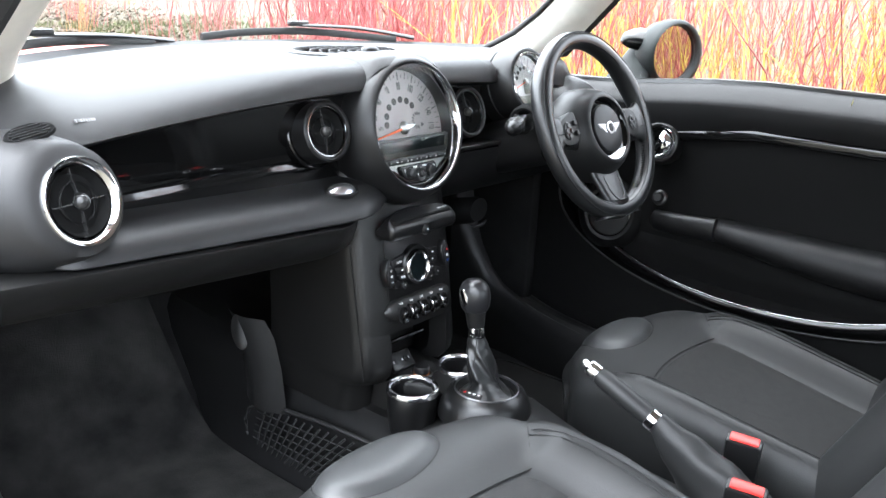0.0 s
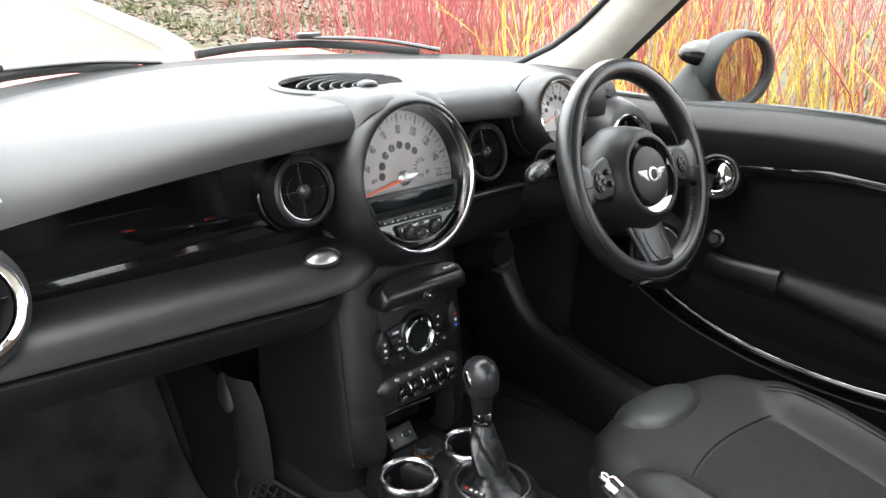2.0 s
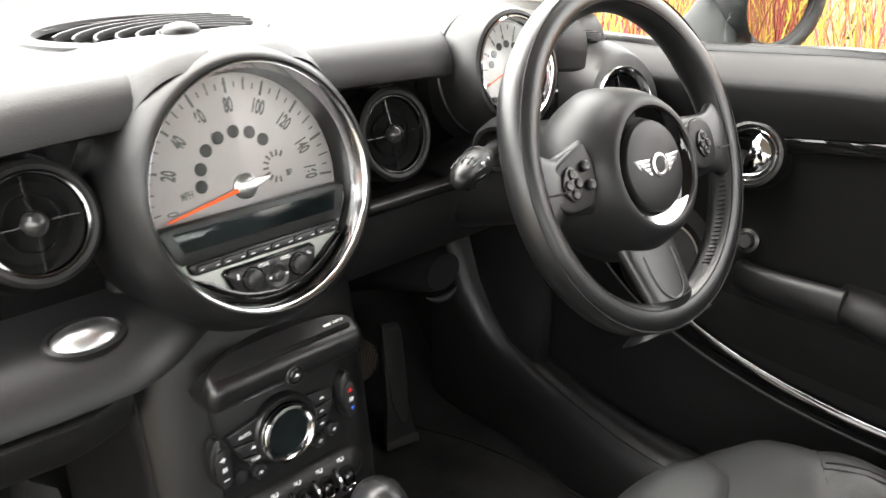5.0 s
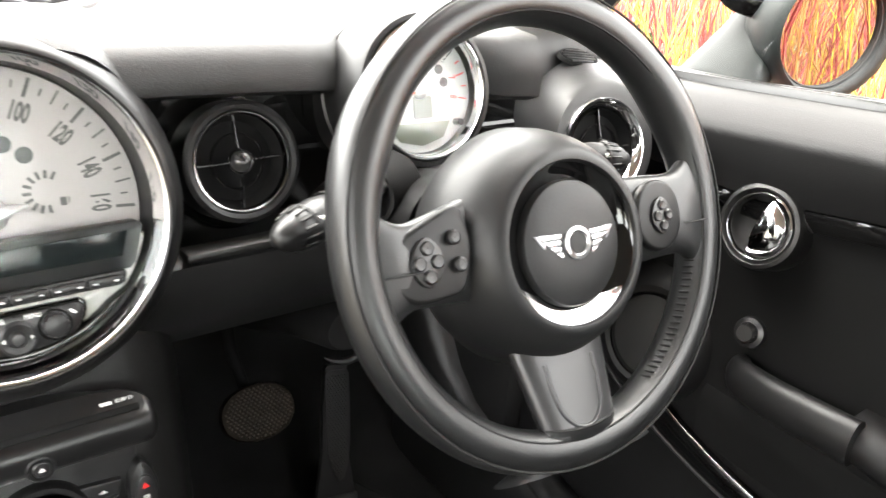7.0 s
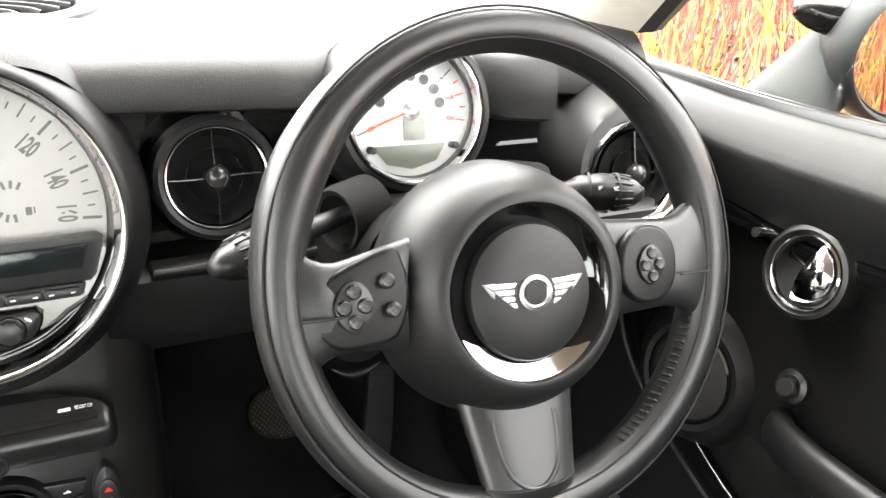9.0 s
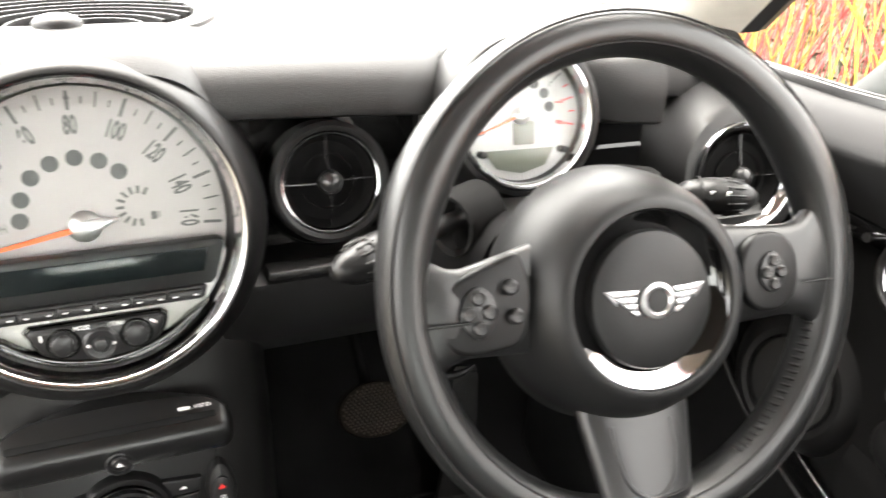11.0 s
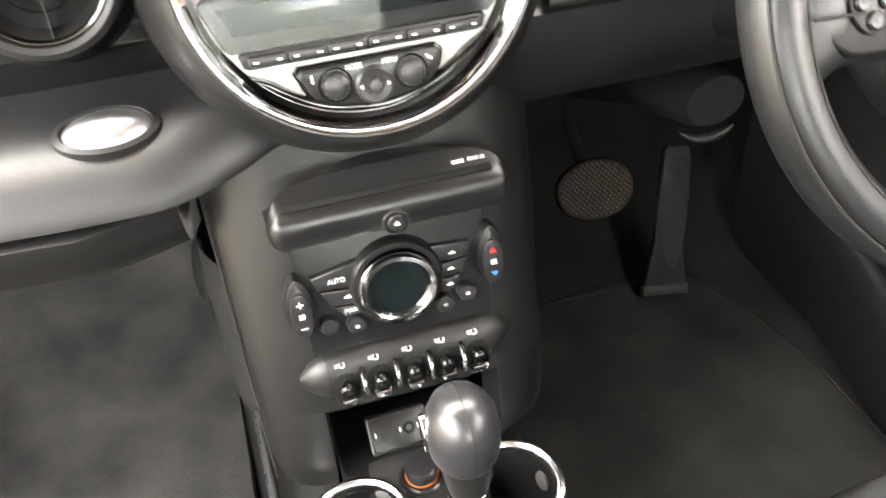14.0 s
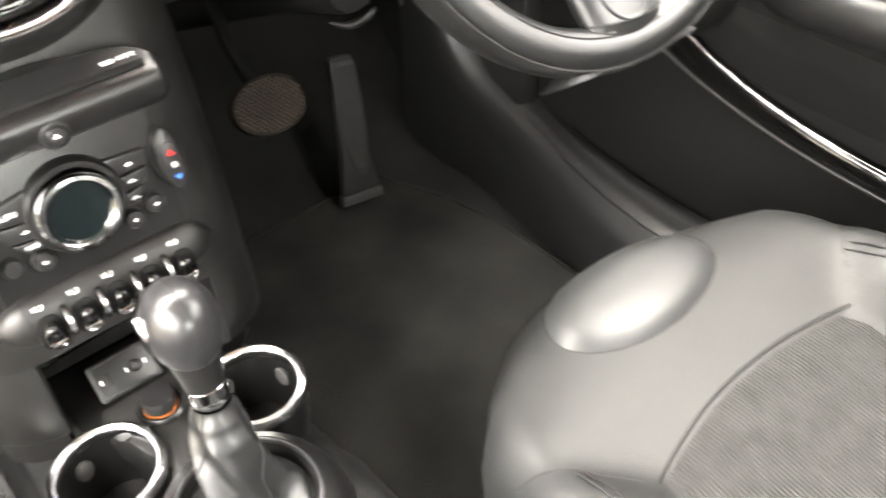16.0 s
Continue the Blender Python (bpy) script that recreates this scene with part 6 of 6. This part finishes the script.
part("indicator_lens", lathe([(0.044, -0.012), (0.042, -0.002), (0.034, 0.006), (0.018, 0.011), (0.0, 0.0125)], 36, facing((0.818, -0.018, 1.040), (-0.45, -0.45, 0.77)) @ Matrix.Scale(1.15, 4), sy=0.62), PIANO, mirror, "gloss cap")

# ---- wipers ----
def wiper(points, blade_points, label):
    w = thing("windscreen_wiper", points[0], label, "wiper", "windscreen wipers")
    part("arm", tube(smooth_path(points, 5), lambda t: 0.0085 - 0.003 * t, 8, flat=0.6), HARD, w)
    part("blade", tube(smooth_path(blade_points, 5), 0.006, 6, flat=1.5), RUBBER, w, "rubber blade")
    c = Vector(points[-1])
    part("joint", box(c.x, c.y, c.z + 0.004, 0.055, 0.016, 0.012, 0.004, 2), HARD, w)


wiper([(0.46, 0.40, 1.012), (0.35, 0.475, 1.030), (0.217, 0.535, 1.034)], [(-0.02, 0.565, 1.010), (0.10, 0.568, 1.018), (0.25, 0.530, 1.020), (0.42, 0.42, 1.008)], "black wiper resting along the windscreen base")
wiper([(-0.10, 0.55, 1.004), (-0.25, 0.505, 1.020), (-0.44, 0.40, 1.032)], [(-0.15, 0.535, 1.002), (-0.30, 0.49, 1.014), (-0.46, 0.41, 1.016), (-0.60, 0.29, 1.008)], "black wiper resting along the windscreen base")

# ---- footwells ----
pedal = thing("brake_pedal", (0.305, 0.27, 0.42), "oval ribbed rubber brake pedal", "pedal", "pedals")
BP = facing((0.304, 0.243, 0.478), (0, -0.83, 0.55))
pad = part("pedal_pad", slab(oval(0.050, 0.036, 32, power=2.2), 0.012, 0.004, BP), PEDAL, pedal, "worn rubber pad")


def studs(inside, pitch, height, m):
    """Rows of small flat-topped studs wherever inside(x, y) holds."""
    verts, faces, r = [], [], pitch * 0.36
    for i in range(-40, 41):
        for j in range(-40, 41):
            x, y = (i + 0.5 * (j % 2)) * pitch, j * pitch * 0.62
            if not inside(x, y):
                continue
            n = len(verts)
            verts += [(x - r, y, 0), (x, y - r, 0), (x + r, y, 0), (x, y + r, 0)] + [(x - r * 0.6, y, height), (x, y - r * 0.6, height), (x + r * 0.6, y, height), (x, y + r * 0.6, height)]
            faces += [(n + 4, n + 5, n + 6, n + 7)] + [(n + q, n + (q + 1) % 4, n + 4 + (q + 1) % 4, n + 4 + q) for q in range(4)]
    return moved(raw(verts, faces), m)


part("tread_studs", studs(lambda x, y: (x / 0.046) ** 2 + (y / 0.033) ** 2 < 1, 0.0062, 0.0016, BP @ Matrix.Translation((0, 0, 0.0118))), PEDALSTUD, pad, "worn brown rubber studs")
part("pedal_arm", tube([(0.304, 0.258, 0.478), (0.304, 0.32, 0.53), (0.304, 0.36, 0.64), (0.304, 0.37, 0.70)], 0.008, 8), VOID, pedal)
acc = thing("accelerator_pedal", (0.468, 0.30, 0.21), "long floor-hinged rubber accelerator pedal", "pedal", "pedals")
AP = facing((0.474, 0.330, 0.313), (-0.05, -0.95, 0.31)) @ pose(0, 0, 0, 0, 0, -7) @ Matrix.Diagonal((0.84, 1, 1, 1))
part("pedal_plate", slab([(-0.023, 0.115), (-0.018, 0.12), (0.018, 0.12), (0.023, 0.115), (0.026, 0.03), (0.025, -0.02), (0.040, -0.090), (-0.040, -0.090), (-0.028, -0.02), (-0.027, 0.03)], 0.010, 0.003, AP), DARK, acc, "black rubber plate")
part("pedal_foot", box(0.0, -0.098, 0.006, 0.088, 0.018, 0.016, 0.005, 2, m=AP), RUBBER, acc)
LEAF = [(-0.024, 0.105), (-0.020, 0.112), (0.020, 0.112), (0.024, 0.105), (0.027, 0.05), (0.027, 0.0), (0.023, -0.040), (0.015, -0.062), (0.006, -0.066), (-0.006, -0.052), (-0.018, -0.020), (-0.023, 0.03)]
leaf = part("tread_pad", slab(LEAF, 0.0028, 0.001, AP @ Matrix.Translation((0, 0, 0.010))), RUBBER, acc, "leaf-shaped tread pad")
part("tread_studs", studs(lambda x, y: -0.052 < y < 0.106 and abs(x - 0.002 * (y < 0)) < curve_at(((-0.07, 0.004), (-0.02, 0.017), (0.03, 0.021), (0.12, 0.020)), y), 0.0062, 0.0014, AP @ Matrix.Translation((0, 0, 0.0127))), GREY, leaf)
cover = thing("column_boot", (0.345, 0.15, 0.65), "black rubber boot at the foot of the steering column", "boot")
part("boot", loft([[(0.345 + w * math.cos(b), y, z + h * math.sin(b)) for b in [2 * math.pi * j / 24 for j in range(24)]] for y, z, w, h in ((0.085, 0.672, 0.030, 0.026), (0.10, 0.668, 0.034, 0.030), (0.20, 0.640, 0.036, 0.034), (0.36, 0.58, 0.045, 0.045), (0.55, 0.50, 0.05, 0.05))], around=True, caps=True), VOID, cover)
part("boot_lip", tube(smooth_path([(0.310, 0.083, 0.646), (0.325, 0.076, 0.640), (0.345, 0.073, 0.642), (0.362, 0.076, 0.648)], 4), lambda t: 0.0008 + 0.0036 * math.sin(math.pi * t), 8), POD, cover, "grey lip")


def mat_sheet(name, cx, w, y0, y1, label, pile):
    rows = []
    for k in range(25):
        y = lerp(y0, y1, k / 24)
        zz = curve_at(((-9, 0.209), (0.30, 0.209), (0.36, 0.219), (0.42, 0.259), (0.62, 0.509), (0.66, 0.7)), y) if y < 0.42 else lerp(0.259, 0.509, (y - 0.42) / 0.2)
        rows.append([(cx + w * j / 10 * (1 - 0.34 * max(0.0, min(1.0, (y - 0.06) / 0.27)) ** 2.2 if cx > 0 and j > 0 else 1), y, zz + 0.003 * noise.noise(Vector((cx + w * j / 10, y, 0)) * 14)) for j in range(-10, 11)])
    t = thing(name, (cx, 0, 0.2), label, "car mat", "car mats")
    part("carpet_sheet", thick(loft(rows), 0.006), pile, t)
    edge = [r[0] for r in rows] + rows[-1][1:] + [r[-1] for r in rows[::-1]][1:] + rows[0][::-1][1:-1]
    part("bound_edge", tube([(x, y, z + 0.002) for x, y, z in edge], 0.003, 6, closed=True), MATDARK, t, "bound edge")


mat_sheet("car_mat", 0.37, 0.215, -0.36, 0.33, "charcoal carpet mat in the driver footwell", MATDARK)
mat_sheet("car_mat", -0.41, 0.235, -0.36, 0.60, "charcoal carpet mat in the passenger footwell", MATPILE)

net = thing("storage_net", (-0.15, 0.06, 0.24), "black elastic storage net on the tunnel side", "storage net")
NET = [(-0.137, -0.12, 0.355), (-0.150, 0.015, 0.232), (-0.152, 0.245, 0.235), (-0.145, 0.23, 0.325)]
part("net_edge", tube(smooth_path(NET, 4, closed=True), 0.004, 6, closed=True), RUBBER, net, "elastic edge")
A, B, C, D = [Vector(p) for p in NET]
for k in range(1, 16):
    t = k / 16
    part("cord", tube([A.lerp(D, t) + Vector((-0.003, 0, 0)), A.lerp(D, t).lerp(B.lerp(C, t), 0.5) + Vector((-0.006, 0, 0)), B.lerp(C, t) + Vector((-0.003, 0, 0))], 0.0022, 5), RUBBER, net)
for k in range(1, 6):
    t = k / 6
    part("cord", tube([A.lerp(B, t) + Vector((-0.004, 0, 0)), D.lerp(C, t) + Vector((-0.004, 0, 0))], 0.0018, 5), RUBBER, net)
fuse = thing("side_cover", (-0.17, 0.22, 0.3), "dark curved side cover with a shiny upper corner", "cover")
part("cover", loft([[(-0.137 - 0.022 * math.sin(math.pi * t) - 0.006, lerp(0.165, 0.285, t) + d, z) for z, d in ((0.33, -0.01), (0.36, -0.01), (0.42, 0.0), (0.48, 0.02), (0.51, 0.05))] for t in [k / 8 for k in range(9)]]), DARK, fuse)
part("cover_window", slab(oval(0.016, 0.036, 24), 0.004, 0.002, facing((-0.166, 0.262, 0.478), (-0.80, -0.50, 0.33)) @ pose(0, 0, 0, 0, 0, 18)), POD, fuse, "shiny grey inlay")

ov = thing("oval_badge_button", (-0.167, -0.02, 0.815), "bright oval release button on the dash roll", "button")
OM = facing((-0.167, -0.0200, 0.8155), (0, -0.30, 0.95))
part("surround", lathe([(0.027, 0.0015), (0.0285, 0.0035), (0.033, 0.002), (0.0345, -0.004)], 40, OM, sy=0.62), POD, ov, "dark oval surround")
part("button", lathe([(0.0272, 0.001), (0.025, 0.0035), (0.014, 0.0085), (0.0, 0.0095)], 40, OM, sy=0.60), SATIN, ov, "satin chrome oval")

# ---- planting outside ----
rng = random.Random(5)


def bed_edge(t):
    """The kerb line between paving and planting, from the front of the car to far ahead."""
    return (1.15 + 0.22 * max(0.0, min(3.0, t)), t) if t < 3 else (1.81 + 0.3865 * (t - 3), t) if t < 7.45 else (3.53 + 0.21 * (t - 7.45), t)


bed_rows = []
for k in range(40):
    y = -14 + k * 1.4
    x0 = bed_edge(y)[0]
    bed_rows.append([(x0 + d, y, 0.09 + 0.05 * d ** 0.5 + 0.03 * max(0.0, d - 3) ** 1.3 + 0.04 * noise.noise(Vector((x0 + d, y, 0)) * 0.9)) for d in (0.0, 0.3, 0.8, 1.6, 3, 6, 12, 30, 80)])
bed = solid("planting_bed", loft(bed_rows), MULCH, "brown leaf litter covering the planting bed", "planting bed", kind="structure")
for k in range(44):
    y = -10 + k * 0.9
    a, b = Vector((*bed_edge(y), 0)), Vector((*bed_edge(y + 0.88), 0))
    d = (b - a).normalized()
    solid("kerb_stone", box(0, 0, 0.06, 0.14, (b - a).length, 0.15, 0.012, 2, m=Matrix.Translation((a + b) / 2) @ pose(0, 0, 0, 0, 0, math.degrees(math.atan2(-d.x, d.y)))), KERB, "pale concrete kerb stone", "kerb", "kerb stones", "structure")


def stem(verts, faces, p, d, length, r, depth):
    n = 4
    steps = 4
    rings = []
    for k in range(steps + 1):
        t = k / steps
        s = d.orthogonal().normalized()
        u = d.cross(s)
        rr = r * (1 - 0.6 * t)
        rings.append(len(verts))
        for j in range(n):
            a = 2 * math.pi * j / n
            verts.append(tuple(p + s * rr * math.cos(a) + u * rr * math.sin(a)))
        if k:
            for j in range(n):
                faces.append((rings[-2] + j, rings[-2] + (j + 1) % n, rings[-1] + (j + 1) % n, rings[-1] + j))
        if depth and k >= 2 and rng.random() < 0.7:
            out = (d + Vector((rng.uniform(-1, 1), rng.uniform(-1, 1), 0.15)) * 0.55).normalized()
            stem(verts, faces, p.copy(), out, length * (1 - t * 0.6) * 0.5, r * 0.6, depth - 1)
        p = p + d * (length / steps)
        d = (d + Vector((rng.uniform(-1, 1), rng.uniform(-1, 1), rng.uniform(-0.1, 0.5))) * 0.16).normalized()


def shrub_mesh(name, mat, count, height):
    verts, faces = [], []
    for k in range(count):
        a, r = rng.uniform(0, 6.283), 0.22 * math.sqrt(rng.random())
        out = Vector((math.cos(a), math.sin(a), 0)) * rng.uniform(0.02, 0.38)
        stem(verts, faces, Vector((r * math.cos(a), r * math.sin(a), -0.05)), (Vector((0, 0, 1)) + out).normalized(), height * rng.uniform(0.6, 1.1), rng.uniform(0.0026, 0.0050), 2)
    me = bpy.data.meshes.new(name)
    me.from_pydata(verts, [], faces)
    me.polygons.foreach_set("use_smooth", [True] * len(me.polygons))
    me.materials.append(mat)
    return me


reds = [shrub_mesh("dogwood_shrub", STEMRED, 13, 1.45) for _ in range(3)]
yellows = [shrub_mesh("dogwood_shrub", STEMYEL, 20, 1.0) for _ in range(3)]
oranges = [shrub_mesh("dogwood_shrub", STEMORG, 30, 1.3) for _ in range(2)]
def plant(x, y, lift, kind):
    ob = new("dogwood_shrub", rng.choice(kind))
    ob.matrix_basis = Matrix.Translation((x, y, lift)) @ pose(0, 0, 0, rng.uniform(-4, 4), rng.uniform(-4, 4), rng.uniform(0, 360)) @ Matrix.Scale(rng.uniform(0.8, 1.2), 4)
    colour = "red" if kind is reds else "yellow" if kind is yellows else "orange"
    tagged(ob, f"leafless dogwood shrub with bright {colour} stems", "shrub", f"{colour} dogwoods")


def shade_of(y, deep):
    """Reds ahead, a band of yellows beside the door, a mix behind it."""
    q = rng.random()
    if y > 1.12:
        return reds if q < 0.9 else oranges
    if y > -0.25 and deep < 2.2:
        return yellows if q < 0.78 else oranges if q < 0.82 else reds
    return yellows if q < 0.25 else oranges if q < 0.5 else reds


for gx in range(14):
    for gy in range(44):
        y = -9 + gy * 0.75 + rng.uniform(-0.3, 0.3)
        x = bed_edge(y)[0] + 0.45 + gx * 0.62 + rng.uniform(-0.25, 0.25)
        far = math.hypot(x, y)
        if far > 24 or rng.random() < ((0.12 if gx < 2 else 0.10 if y > 1.5 else 0.45) if far < 7 else 0.80):
            continue
        if y > 4 and gx < 1:
            continue
        plant(x, y, 0.10 + 0.05 * math.sqrt(gx * 0.62) + 0.03 * max(0.0, gx * 0.62 - 2.5) ** 1.3, shade_of(y, gx * 0.62))
for k in range(90):
    y, deep = rng.uniform(-4.5, 3.2), rng.uniform(0.25, 3.2)
    plant(bed_edge(y)[0] + deep, y, 0.10 + 0.05 * math.sqrt(deep), shade_of(y, deep))

verts, faces = [], []
for k in range(20000):
    y = rng.uniform(-5, 20)
    x = bed_edge(y)[0] + 0.1 + abs(rng.gauss(0, 3.2))
    c = Vector((x, y, 0.11 + 0.05 * math.sqrt(max(0, x - bed_edge(y)[0])) + rng.uniform(0, 0.03)))
    a, s = rng.uniform(0, 6.28), rng.uniform(0.025, 0.06)
    ux, uy = Vector((math.cos(a), math.sin(a), rng.uniform(-0.5, 0.5))) * s, Vector((-math.sin(a), math.cos(a), rng.uniform(-0.5, 0.5))) * s * 0.5
    i = len(verts)
    verts += [tuple(c - ux), tuple(c + uy), tuple(c + ux), tuple(c - uy + Vector((0, 0, 0.008)))]
    faces.append((i, i + 1, i + 2, i + 3))
me = bpy.data.meshes.new("leaf_litter")
me.from_pydata(verts, [], faces)
me.materials.append(CHIP)
tagged(new("leaf_litter", me), "scattered dry brown leaves on the bed", "leaf litter", kind="stuff")

verts, faces = [], []
for k in range(9000):
    y = rng.uniform(-6, 14)
    d = abs(rng.gauss(0, 3.5)) + 0.15
    x = bed_edge(y)[0] + d
    c = Vector((x, y, 0.09 + 0.05 * math.sqrt(d) + 0.03 * max(0.0, d - 3) ** 1.3))
    if noise.noise(Vector((x, y, 3.0)) * 0.7) < -0.05:
        continue
    for q in range(3):
        a, h = rng.uniform(0, 6.28), rng.uniform(0.05, 0.16)
        side = Vector((math.cos(a), math.sin(a), 0)) * 0.008
        tip = c + Vector((rng.uniform(-0.06, 0.06), rng.uniform(-0.06, 0.06), h))
        i = len(verts)
        verts += [tuple(c - side), tuple(c + side), tuple(tip)]
        faces.append((i, i + 1, i + 2))
me = bpy.data.meshes.new("winter_grass")
me.from_pydata(verts, [], faces)
me.materials.append(GRASS)
tagged(new("winter_grass", me), "tufts of dull green winter grass among the shrubs", "grass", kind="stuff")
